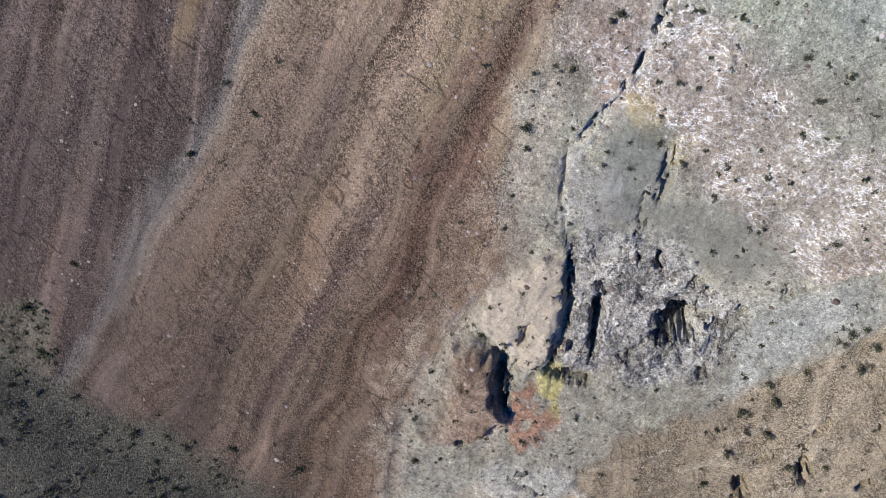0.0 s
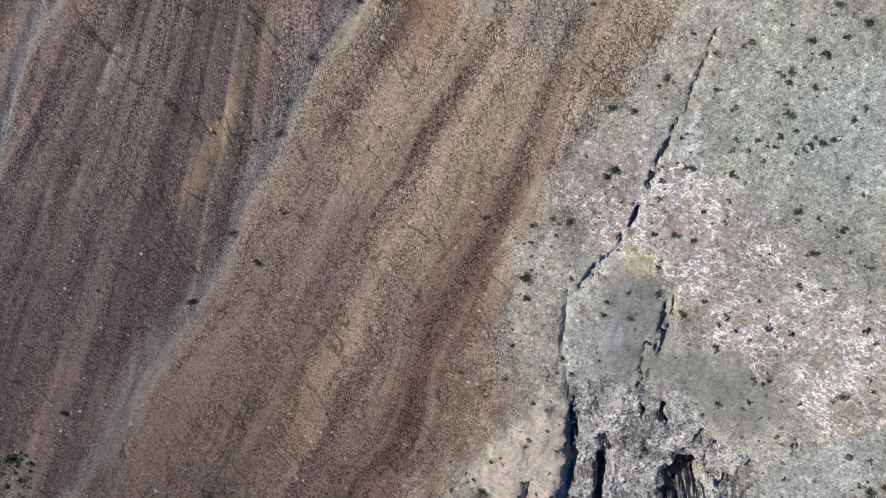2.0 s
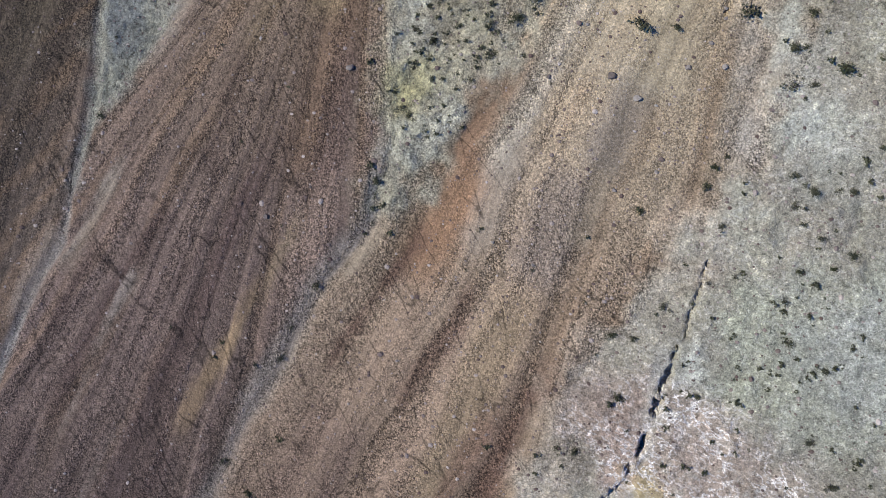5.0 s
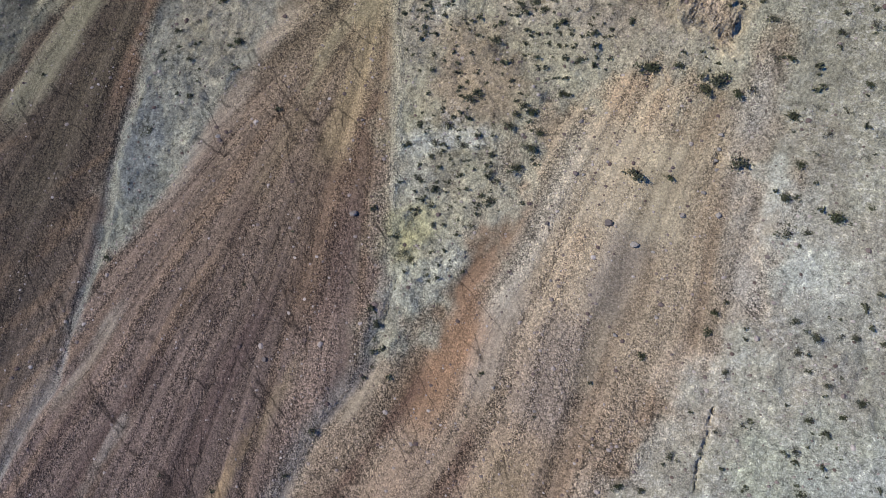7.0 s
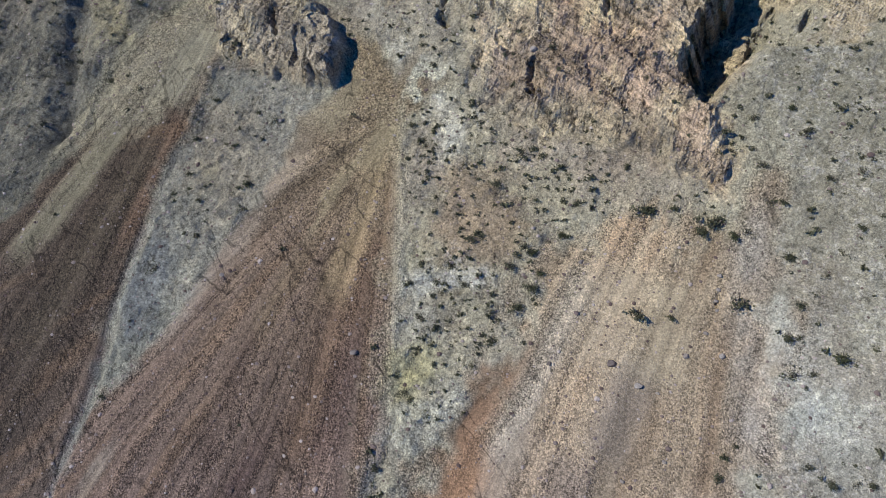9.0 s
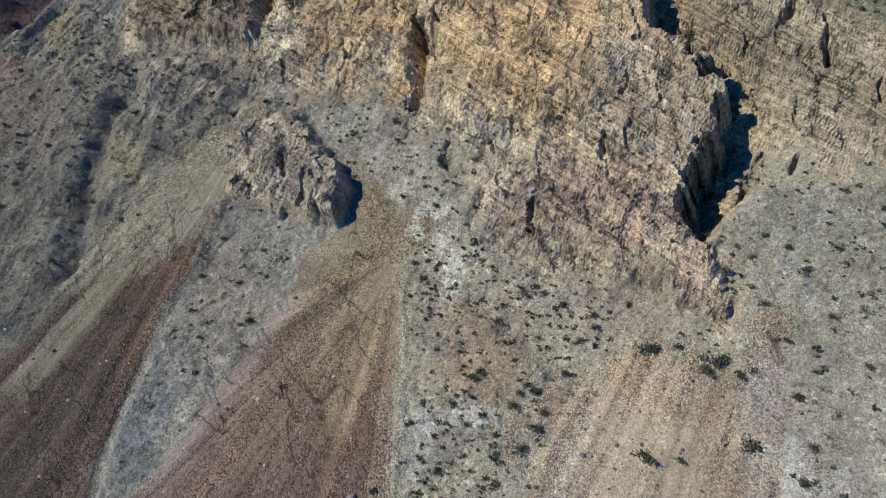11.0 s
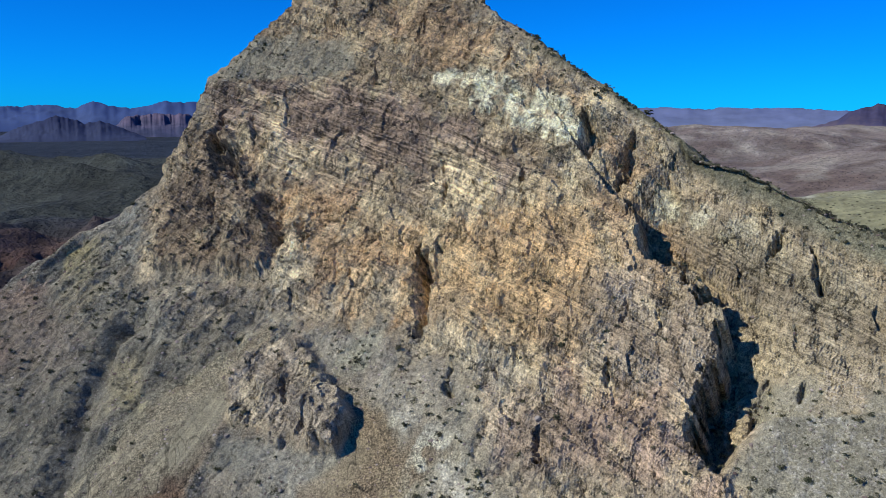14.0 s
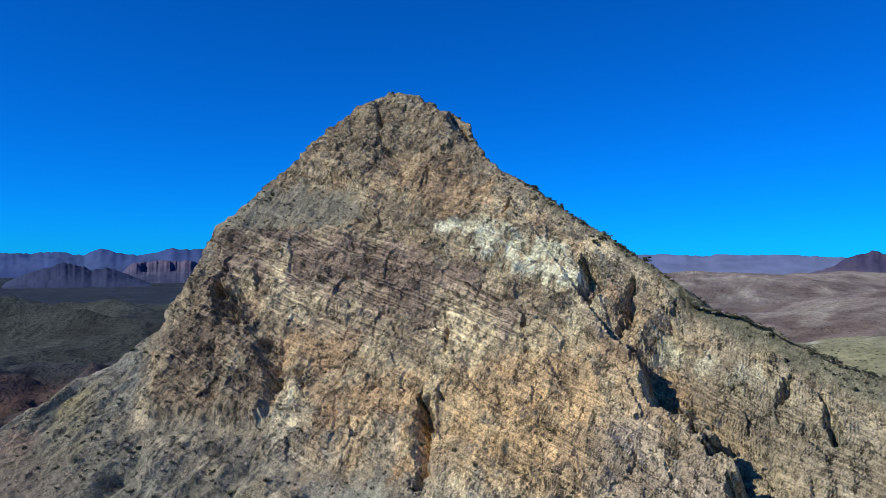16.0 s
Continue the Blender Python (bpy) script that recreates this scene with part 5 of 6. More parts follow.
lay(area(WHITE_SLOPE, 1.2) * ramp(wob_fine, -0.1, 0.3) * 0.8, (0.560, 0.520, 0.450), 0.1)
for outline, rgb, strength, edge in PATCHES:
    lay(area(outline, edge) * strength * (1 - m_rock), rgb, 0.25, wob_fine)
lay(area(TOE_GREEN, 1.2) * 0.7, (0.175, 0.150, 0.105), 0.25, wob)
# The cliff.
layer = fbm(bed / 7, U / 120, 3, 421)
lay(m_rock, (0.420, 0.325, 0.222), 0.35, layer)
lay(m_rock * ramp(fbm(bed / 3.0, U / 60, 3, 431), 0.1, 0.4) * 0.5, (0.275, 0.190, 0.126), 0.2)
lay(m_rock * ramp(fbm(U / 14, Z / 18, 4, 441), 0.1, 0.45) * 0.4, (0.545, 0.440, 0.300), 0.2, wob_fine)
lay(m_rock * ramp(fbm(U / 10, Z / 16, 4, 451), 0.2, 0.5) * 0.5, (0.400, 0.350, 0.272), 0.15)
lay(m_rock * ramp(fbm(U / 9, Z / 12, 4, 455), 0.15, 0.45) * 0.45, (0.400, 0.255, 0.155), 0.2, wob_fine)
for face, rgb, strength in ((BANDED_FACE, (0.270, 0.190, 0.130), 0.65), (TAN_FACE, (0.520, 0.415, 0.280), 0.55), (RUST_FACE, (0.450, 0.290, 0.165), 0.55), (GREY_FACE, (0.390, 0.340, 0.265), 0.55),
                            (PURPLE_FACE, (0.310, 0.240, 0.190), 0.65), (SUMMIT_FACE, (0.275, 0.210, 0.150), 0.7), (RUST_SUMMIT, (0.420, 0.270, 0.160), 0.6), (WEST_RUST, (0.330, 0.225, 0.145), 0.6)):
    lay(area(face, 2.2) * strength, rgb, 0.3, wob)
# LAMINA_D: dark brown beds, with the west block's shade put into the colour.
for face, rgb, strength in ((LAMINA_A, (0.250, 0.180, 0.145), 0.8), (LAMINA_B, (0.330, 0.275, 0.210), 0.6), (LAMINA_C, (0.340, 0.275, 0.220), 0.65), (LAMINA_D, (0.190, 0.148, 0.125), 0.8), (LAMINA_E, (0.370, 0.280, 0.210), 0.5),
                            (LIGHT_FACE, (0.540, 0.430, 0.290), 0.7), (RUST_A, (0.470, 0.305, 0.175), 0.7), (RUST_B, (0.430, 0.270, 0.152), 0.7), (RUST_C, (0.510, 0.350, 0.205), 0.7), (RUST_D, (0.340, 0.215, 0.138), 0.7),
                            (COLUMN, (0.680, 0.560, 0.400), 0.8), (PALE_BAND, (0.640, 0.550, 0.370), 0.6), (PALE_RIGHT, (0.620, 0.530, 0.390), 0.6), (MAUVE_FOOT, (0.355, 0.298, 0.250), 0.6), (GREY_FOOT, (0.330, 0.298, 0.245), 0.7)):
    lay(area(face, 1.6) * strength * m_rock, rgb, 0.3, wob)
foot = 1 - ramp(within(X, Y, ROCK, 9.0, edge_wob), 0.5, 1.0)
lay(m_rock * foot * 0.7, (0.375, 0.320, 0.258), 0.35, wob)
lay(m_knob * 0.75, (0.300, 0.245, 0.200), 0.35, wob)
lay(m_block * 0.7, (0.250, 0.180, 0.122), 0.3)
lay(area(ORANGE_FACE, 2.5) * 0.6, (0.500, 0.340, 0.190), 0.25)
lay(area(RED_FACE, 2.0) * 0.6, (0.350, 0.235, 0.165), 0.25)
lay(area(NOSE_FACE, 2.0) * 0.75 * m_rock, (0.300, 0.222, 0.182), 0.35, wob)
# Missing light and shade contrast of the cliff, put into the rock colour.
contrast_patch = fbm(U / 6, bed / 5, 4, 631)
contrast_streak = fbm(U / 1.5, Z / 15, 3, 633)
lay(m_rock * ramp(contrast_patch, 0.12, 0.38) * 0.4, (0.215, 0.155, 0.110), 0.3, wob_fine)
lay(m_rock * ramp(-contrast_patch, 0.15, 0.42) * 0.3, (0.600, 0.490, 0.335), 0.2, wob_fine)
lay(m_rock * ramp(contrast_streak, 0.2, 0.45) * ramp(broad + wob, -0.1, 0.3) * 0.45, (0.205, 0.145, 0.102), 0.2)
lay(area(WHITE_BAND, 0.8) * ramp(wob_fine + layer, -0.7, 0.0) * 0.85, (0.640, 0.590, 0.470), 0.3, wob_fine)
lay(area(WHITE_LEDGE, 0.7) * ramp(wob_fine, -0.5, 0.1) * 0.7, (0.540, 0.500, 0.410), 0.2, wob_fine)
for slab in (PALE_SLAB_A, PALE_SLAB_B, PALE_SLAB_C):
    lay(area(slab, 0.6) * 0.55, (0.600, 0.480, 0.330), 0.12)
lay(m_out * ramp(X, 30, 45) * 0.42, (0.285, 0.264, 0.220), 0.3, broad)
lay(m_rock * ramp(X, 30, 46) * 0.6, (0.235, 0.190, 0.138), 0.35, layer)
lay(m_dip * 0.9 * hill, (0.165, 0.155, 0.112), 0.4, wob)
lay(m_terrace * 0.7, (0.330, 0.290, 0.225), 0.2)
# Plain, badlands and far hills.
far = np.hypot(X, Y)
away_x = ramp(X, -60, 60)
lay((1 - hill) * (1 - ramp(far, 150, 300)), (0.175, 0.150, 0.105), 0.25, wob)
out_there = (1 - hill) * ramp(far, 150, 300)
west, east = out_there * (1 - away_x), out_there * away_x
# West plain: blue distance haze put into its base colour.
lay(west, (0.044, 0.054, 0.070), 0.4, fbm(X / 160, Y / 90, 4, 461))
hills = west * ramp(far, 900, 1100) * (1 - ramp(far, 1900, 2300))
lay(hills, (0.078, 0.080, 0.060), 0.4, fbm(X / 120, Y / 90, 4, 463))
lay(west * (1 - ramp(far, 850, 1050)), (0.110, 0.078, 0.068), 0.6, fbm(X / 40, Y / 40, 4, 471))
lay(west * ramp(fbm(X / 55, Y / 55, 4, 473), 0.22, 0.36) * (1 - ramp(far, 700, 950)), (0.230, 0.095, 0.062), 0.3)
lay(east, (0.235, 0.180, 0.162), 0.45, fbm(X / 200, Y / 200, 4, 481))
lay(east * ramp(fbm(X / 260, Y / 180, 3, 483), 0.1, 0.3) * 0.6, (0.240, 0.165, 0.145), 0.2)
lay(east * ramp(fbm(X / 120, Y / 70, 4, 487), 0.05, 0.25) * 0.7, (0.150, 0.098, 0.085), 0.3)
lay(east * ramp(fbm(X / 90, Y / 110, 4, 489), 0.2, 0.35) * 0.6, (0.400, 0.335, 0.285), 0.2)
lay(east * (1 - ramp(far + 150 * fbm(X / 150, Y / 150, 3, 485), 850, 1100)), (0.285, 0.258, 0.145), 0.25, broad)
lay(east * ramp(fbm(X / 60, Y / 90, 4, 491), 0.36, 0.42) * ramp(far, 850, 1000) * (1 - ramp(far, 1250, 1450)), (0.560, 0.520, 0.440), 0.1)

lean = tone.mean(-1, keepdims=True)
warm = (ramp(Y, 45, 110) * hill)[..., None]
tone = lean + (tone - lean) * (0.86 + 0.14 * np.maximum(warm, 1.3 * np.maximum(m_scree, m_out)[..., None] * hill[..., None]))
low_down = (1 - ramp(Y, 0, 24))[..., None]
cast = (np.array((0.930, 1.0, 0.92)) + np.array((0.04, 0.0, -0.015)) * low_down) * (1 - warm) + np.array((0.950, 1.0, 0.80)) * warm
cast = cast * (1 - m_out[..., None] * warm) + np.array((0.975, 1.0, 0.86)) * m_out[..., None] * warm
tone = tone * (1 + 0.14 * m_scree * hill)[..., None]
tone = tone * (cast * (1 - m_rock[..., None]) + np.array((1.235, 1.29, 1.09)) * m_rock[..., None])
rows_n, cols_n = X.shape
index = np.arange(rows_n * cols_n).reshape(rows_n, cols_n)
faces = np.stack([index[:-1, :-1], index[:-1, 1:], index[1:, 1:], index[1:, :-1]], -1).reshape(-1, 4)


def sheet(name, co, quads):
    me = bpy.data.meshes.new(name)
    me.vertices.add(len(co))
    me.vertices.foreach_set("co", co.ravel().astype(np.float32))
    me.loops.add(quads.size)
    me.loops.foreach_set("vertex_index", quads.ravel().astype(np.int32))
    me.polygons.add(len(quads))
    me.polygons.foreach_set("loop_start", np.arange(0, quads.size, quads.shape[1], dtype=np.int32))
    me.update(calc_edges=True)
    return me


me = sheet("ground", np.stack([PX, PY, PZ], -1).reshape(-1, 3), faces)
me.polygons.foreach_set("use_smooth", ((m_cleft < 0.04) & (m_rock < 0.5) & (m_rubble < 2) | (hill < 0.3)).ravel()[faces[:, 0]])
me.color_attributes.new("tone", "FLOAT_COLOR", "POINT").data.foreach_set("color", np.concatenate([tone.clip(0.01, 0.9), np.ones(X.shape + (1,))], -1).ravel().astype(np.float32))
soft = area(SMOOTH_GREY, 1) * 0.6 + area(TAN_SPUR, 1) * 0.6
for key, values in (("gravel", (1 - 0.25 * m_tan) * (1 - 0.6 * fines) * np.clip(m_scree + 0.38 * m_out - soft + (1 - hill) * (1 - ramp(far, 150, 400)), 0.2, 1)), ("rock", np.clip(m_rock + (0.42 - 0.2 * m_east + 0.25 * m_flank) * m_out + 0.6 * m_rubble, 0, 1) * hill), ("bed", bed), ("face", U), ("lane", lane), ("down", down_fan), ("loose", m_scree * ramp(down_fan, 10, 28) * (1 - 0.45 * m_tan)), ("crust", m_out * (1 - soft)), ("band", np.clip(area(LAMINA_A, 2) + 0.6 * area(LAMINA_D, 2) + 0.7 * area(LAMINA_E, 2) + 0.4 * area(LAMINA_B, 2) + 0.35 * area(LAMINA_C, 2) + 0.15 * m_rock, 0, 1)), ("vein", np.clip(mott + 0.2 * m_east + 0.3 * area(WHITE_HEAD, 1), 0, 1) * (1 - soft) * (1 - m_east_scree)), ("distant", (1 - hill) * ramp(far, 200, 340)), ("trail", m_scree * ramp(d_pale, 0, 4) * (1 - 0.75 * m_tan))):
    me.attributes.new(key, "FLOAT", "POINT").data.foreach_set("value", values.ravel().astype(np.float32))
me.materials.append(ground_mat)
ground = tagged(new("ground", me), "brown scree slope and grey outcrops under a layered desert peak", "ground", kind="structure")


# ---- things ----
def part(name, me, mat, parent=None, label=""):
    me.materials.clear()
    me.materials.append(mat)
    ob = new(name, me)
    if parent is not None:
        ob.parent = parent
    return tagged(ob, label)


leaf_mat, n_, l_, b_ = material("bush_leaves", 0.8, 0.15)
q = Graph(n_, l_)
geo = n_.new("ShaderNodeNewGeometry")
info = n_.new("ShaderNodeObjectInfo")
leafy = q.mix(geo.outputs["Random Per Island"], (0.030, 0.038, 0.018, 1), (0.105, 0.112, 0.055, 1))
leafy = q.mix(q.math("MULTIPLY", info.outputs["Random"], 0.45), leafy, (0.125, 0.115, 0.080, 1))
l_.new(leafy, b_.inputs["Base Color"])
twig_mat, n_, l_, b_ = material("twigs", 0.9, 0.1)
q = Graph(n_, l_)
l_.new(q.mix(q.noise(q.place(), 6.0), (0.060, 0.048, 0.038, 1), (0.120, 0.100, 0.078, 1)), b_.inputs["Base Color"])
stone_mat, n_, l_, b_ = material("stones", 0.9, 0.2)
q = Graph(n_, l_)
geo = n_.new("ShaderNodeNewGeometry")
each = q.math("ADD", geo.outputs["Random Per Island"], 0.0)
tint = q.mix(q.math("POWER", each, 2.0), (0.135, 0.095, 0.078, 1), (0.560, 0.480, 0.400, 1))
mottle = q.span(q.noise(q.place(), 5.0, 5.0, 0.65), 0.3, 0.7, 0.75, 1.25)
l_.new(q.mix(1.0, tint, q.vector(mottle, mottle, mottle), "MULTIPLY"), b_.inputs["Base Color"])
l_.new(q.bump(q.noise(q.place(), 7.0, 5.0, 0.65), 0.7, 0.06), b_.inputs["Normal"])
boulder_mat, n_, l_, b_ = material("boulder_rock", 0.9, 0.2)
q = Graph(n_, l_)
info = n_.new("ShaderNodeObjectInfo")
tint = q.mix(info.outputs["Random"], (0.170, 0.140, 0.120, 1), (0.420, 0.375, 0.310, 1))
mottle = q.span(q.noise(q.place(), 3.0, 6.0, 0.7), 0.3, 0.7, 0.7, 1.25)
l_.new(q.mix(1.0, tint, q.vector(mottle, mottle, mottle), "MULTIPLY"), b_.inputs["Base Color"])
l_.new(q.bump(q.noise(q.place(), 4.0, 6.0, 0.7), 0.9, 0.12), b_.inputs["Normal"])

dice = np.random.RandomState(7)
ON = np.stack([PX, PY, PZ], -1)
UP = np.stack([NX, NY, NZ], -1)


def spot(x, y):
    """The ground at a place of the plan."""
    j, i = np.searchsorted(GX, x).clip(1, len(GX) - 1), np.searchsorted(GY, y).clip(1, len(GY) - 1)
    return Vector(ON[i, j])


def leaf_cloud(count, size, rng, flat=0.75):
    """Small leaves in an uneven dome of radius 1: points and triangles."""
    lobes = rng.normal(0, 0.42, (7, 3)) * (1, 1, 0.5) + (0, 0, 0.42)
    c = lobes[rng.randint(0, 7, count)] + rng.normal(0, 0.24, (count, 3)) * (1, 1, flat)
    c[:, 2] = np.abs(c[:, 2])
    a, b = rng.normal(0, 1, (count, 3)), rng.normal(0, 1, (count, 3))
    a /= np.linalg.norm(a, axis=1, keepdims=True)
    b = np.cross(a, b)
    b /= np.linalg.norm(b, axis=1, keepdims=True)
    s = size * rng.uniform(0.6, 1.4, (count, 1))
    co = np.stack([c - a * s, c + a * s * 0.3 - b * s * 0.6, c + a * s, c + a * s * 0.3 + b * s * 0.6], 1).reshape(-1, 3)
    return co, np.arange(count * 4).reshape(-1, 4)


def stems(count, rng):
    """Thin stems that spread from the foot of a bush."""
    bm = bmesh.new()
    for _ in range(count):
        turn, lean_out, tall = rng.uniform(0, 6.3), rng.uniform(0.2, 0.8), rng.uniform(0.5, 1.0)
        tip = Vector((math.cos(turn) * lean_out, math.sin(turn) * lean_out, tall))
        ring = bmesh.ops.create_cone(bm, segments=4, radius1=0.035, radius2=0.012, depth=1.0, cap_ends=False)["verts"]
        m = tip.to_track_quat("Z", "Y").to_matrix().to_4x4() @ Matrix.Diagonal((1, 1, tip.length, 1)) @ Matrix.Translation((0, 0, 0.5))
        bmesh.ops.transform(bm, matrix=m, verts=ring)
    me = bpy.data.meshes.new("stem")
    bm.to_mesh(me)
    bm.free()
    return me


bushes = []
for kind in range(5):
    rng = np.random.RandomState(50 + kind)
    ob = new("bush")
    ob.empty_display_size = 0.2
    tagged(ob, ("dark olive creosote bush on the stony slope", "low grey-green desert bush among loose stones", "round dark green bush on pale ground",
                "sparse brownish bush on the scree", "wide dusty green creosote bush with bare stems")[kind], "bush", "desert bushes")
    co, quads = leaf_cloud((210, 170, 230, 110, 260)[kind], (0.13, 0.12, 0.12, 0.11, 0.12)[kind], rng, (0.75, 0.5, 0.8, 0.6, 0.6)[kind])
    part("foliage", sheet("foliage", co, quads), leaf_mat, ob)
    part("stem", stems((9, 7, 8, 12, 12)[kind], rng), twig_mat, ob, "bare woody stems")
    bushes.append(ob)
used = set()


def bush(x, y, r):
    kind = dice.randint(0, 5)
    m = Matrix.Translation(spot(x, y) - Vector((0, 0, 0.06 * r))) @ pose(0, 0, 0, 0, 0, dice.uniform(0, 360))
    if kind in used:
        ob = copy_thing(bushes[kind], m)
    else:
        used.add(kind)
        ob = bushes[kind]
        ob.matrix_basis = m
    ob.scale = (r * dice.uniform(0.9, 1.15), r * dice.uniform(0.9, 1.15), r * dice.uniform(0.8, 1.05))


BUSHES_LOW = [(-59.3, 3.3, 0.81), (-35.9, 18.3, 0.64), (-25.6, 22.5, 0.6), (-28.6, 26.4, 0.55), (13.8, 25.7, 0.58), (16.1, 25.0, 0.62), (-12.3, 11.9, 0.37), (2.0, 7.8, 0.45), (10.8, 16.6, 0.6), (11.0, 19.2, 0.68), (8.1, 6.7, 0.63), (-14.8, -6.0, 0.61), (3.8, -7.0, 0.49), (11.1, -2.0, 0.57), (27.1, 16.2, 0.51), (44.3, 19.7, 0.65), (30.0, 13.8, 0.43), (55.0, -9.4, 1.12), (48.2, -19.4, 1.06), (43.6, -21.3, 0.96), (47.8, -24.5, 0.98), (42.8, -27.6, 0.88), (29.8, -33.4, 0.91)]
BUSHES_LOWER = [(40.2, -34.0, 0.8), (46.6, -17.1, 0.73), (51.4, -15.3, 0.83), (40.6, -24.2, 0.76), (45.0, -22.2, 0.75), (54.7, -11.0, 0.82), (-38.6, -30.4, 1.25), (-27.3, -33.5, 1.11), (-5.8, -31.5, 0.93), (-70.0, -3.5, 1.5), (-69.6, -7.0, 1.27), (-57.2, -26.9, 1.44), (-70.8, -11.6, 1.17), (57.2, -8.6, 0.71), (55.6, -26.7, 0.78), (51.5, -29.3, 0.9), (59.4, -14.4, 0.63), (21.0, 15.7, 0.43), (23.4, 16.6, 0.34), (15.5, 8.7, 0.44), (9.1, 10.7, 0.44), (19.0, 19.4, 0.51)]
BUSHES_MID = [(-15.9, 45.2, 0.68), (-8.0, 55.6, 0.74), (23.5, 48.9, 0.64), (34.1, 41.2, 0.65), (2.7, 60.1, 0.33), (17.2, 40.3, 0.32), (42.6, 49.0, 0.83), (-45.8, 67.6, 0.78), (31.2, 50.6, 0.65), (22.7, 36.3, 0.56), (20.1, 36.8, 0.64), (-21.2, 37.3, 0.7), (-24.3, 37.2, 0.44), (-19.4, 41.0, 0.43), (39.8, 34.1, 0.91), (43.8, 31.5, 0.59), (46.8, 33.2, 0.59), (39.2, 38.3, 0.66), (42.2, 36.9, 0.5), (41.2, 40.9, 0.58), (44.8, 41.0, 0.58), (43.1, 44.3, 0.5), (41.4, 45.8, 0.58), (45.1, 48.8, 0.58), (46.8, 48.3, 0.59)]
BUSHES_MIDDLE = [(46.7, 42.3, 0.67), (40.5, 50.5, 0.66), (40.3, 47.6, 0.66), (-8.7, 51.3, 0.41), (-9.8, 50.1, 0.37), (32.0, 52.6, 0.57), (33.2, 53.3, 0.57), (4.6, 49.4, 0.4), (2.9, 45.2, 0.36), (10.9, 44.3, 0.36), (32.6, 46.5, 0.57), (-29.2, 26.5, 0.65), (-25.8, 22.7, 0.65), (10.8, 19.0, 0.85), (-36.4, 18.2, 0.79), (30.0, 29.8, 0.49), (31.2, 41.0, 0.48), (16.3, 18.6, 0.42), (27.1, 16.0, 0.51), (39.0, 14.7, 0.44), (30.1, 13.4, 0.52)]
BUSHES_HIGH = [(23.9, 67.8, 1.32), (35.4, 66.5, 1.42), (9.2, 70.7, 0.91), (40.0, 62.5, 0.92), (-3.1, 71.0, 0.67), (11.5, 72.4, 0.92), (12.6, 74.3, 0.76), (6.2, 70.3, 0.75), (6.2, 67.2, 0.91), (3.7, 65.1, 0.66), (27.8, 66.8, 0.66), (45.2, 59.5, 1.17), (41.2, 69.4, 1.01), (40.1, 59.0, 0.99), (42.1, 58.6, 0.58), (25.7, 78.0, 1.11), (33.1, 74.9, 1.27), (35.5, 72.8, 0.93), (31.6, 74.1, 0.76), (39.4, 75.0, 0.68), (-1.0, 69.4, 0.84), (-4.3, 75.3, 0.6), (-1.0, 74.9, 0.77), (-4.6, 63.0, 0.83), (11.6, 76.5, 0.68), (15.8, 77.8, 0.6), (41.6, 65.1, 0.75), (41.4, 62.1, 0.58), (44.6, 66.8, 0.68)]
BUSHES_UPPER = [(25.7, 78.3, 1.28), (29.0, 77.3, 0.77), (31.9, 74.1, 0.93), (33.9, 75.0, 1.02), (36.8, 73.1, 0.85), (41.3, 69.5, 1.01), (43.3, 79.9, 0.87), (42.6, 82.6, 0.79), (38.2, 83.0, 0.79), (38.8, 78.4, 0.78), (45.8, 75.0, 0.69), (35.6, 80.8, 0.78), (17.6, 81.0, 0.86), (15.3, 78.0, 0.68), (15.2, 83.1, 0.61), (11.3, 76.4, 0.85), (12.6, 74.3, 0.67), (11.3, 72.7, 0.84), (-47.9, 108.9, 0.67), (-37.3, 99.9, 0.83), (-27.9, 91.5, 0.97), (-38.3, 94.8, 0.72), (-25.0, 100.1, 0.8), (-53.6, 111.5, 0.81), (-34.8, 104.9, 0.63), (-31.2, 97.6, 0.61), (-4.2, 95.5, 0.66), (40.6, 74.5, 0.68), (48.4, 69.8, 0.68), (46.4, 68.2, 0.76)]
BOULDERS_A = [(-11.1, 68.3, 0.59), (20.4, 63.2, 0.64), (23.3, 60.6, 0.56), (32.8, 62.2, 0.5), (28.9, 62.6, 0.43), (17.6, 74.5, 0.44), (13.0, 63.9, 0.35), (33.4, 69.7, 0.36), (33.1, 68.4, 0.33), (33.0, 67.4, 0.33), (32.8, 66.4, 0.29), (31.5, 64.7, 0.36), (17.6, 68.7, 0.29), (-10.3, 78.9, 0.31), (-30.7, 80.3, 0.41)]
BOULDERS_B = [(-22.6, 53.4, 0.41), (6.3, 47.8, 0.28), (25.3, 52.7, 0.28), (-16.6, 56.1, 0.26), (8.7, 59.3, 0.25), (25.4, 59.4, 0.28), (20.5, 51.4, 0.35), (11.1, 44.7, 0.28), (-5.8, 36.1, 0.22), (13.3, 57.9, 0.24)]
BOULDERS_C = [(-34.8, 110.3, 0.57), (12.6, 99.3, 0.57), (30.7, 111.4, 0.44), (-24.3, 100.1, 0.44), (33.0, 109.3, 0.35), (-7.0, 94.7, 0.33), (-45.2, 112.8, 0.3), (-26.3, 102.1, 0.27)]

for some in (BUSHES_LOW, BUSHES_LOWER, BUSHES_MID, BUSHES_MIDDLE, BUSHES_HIGH, BUSHES_UPPER):
    for x, y, r in some:
        bush(x, y, r)


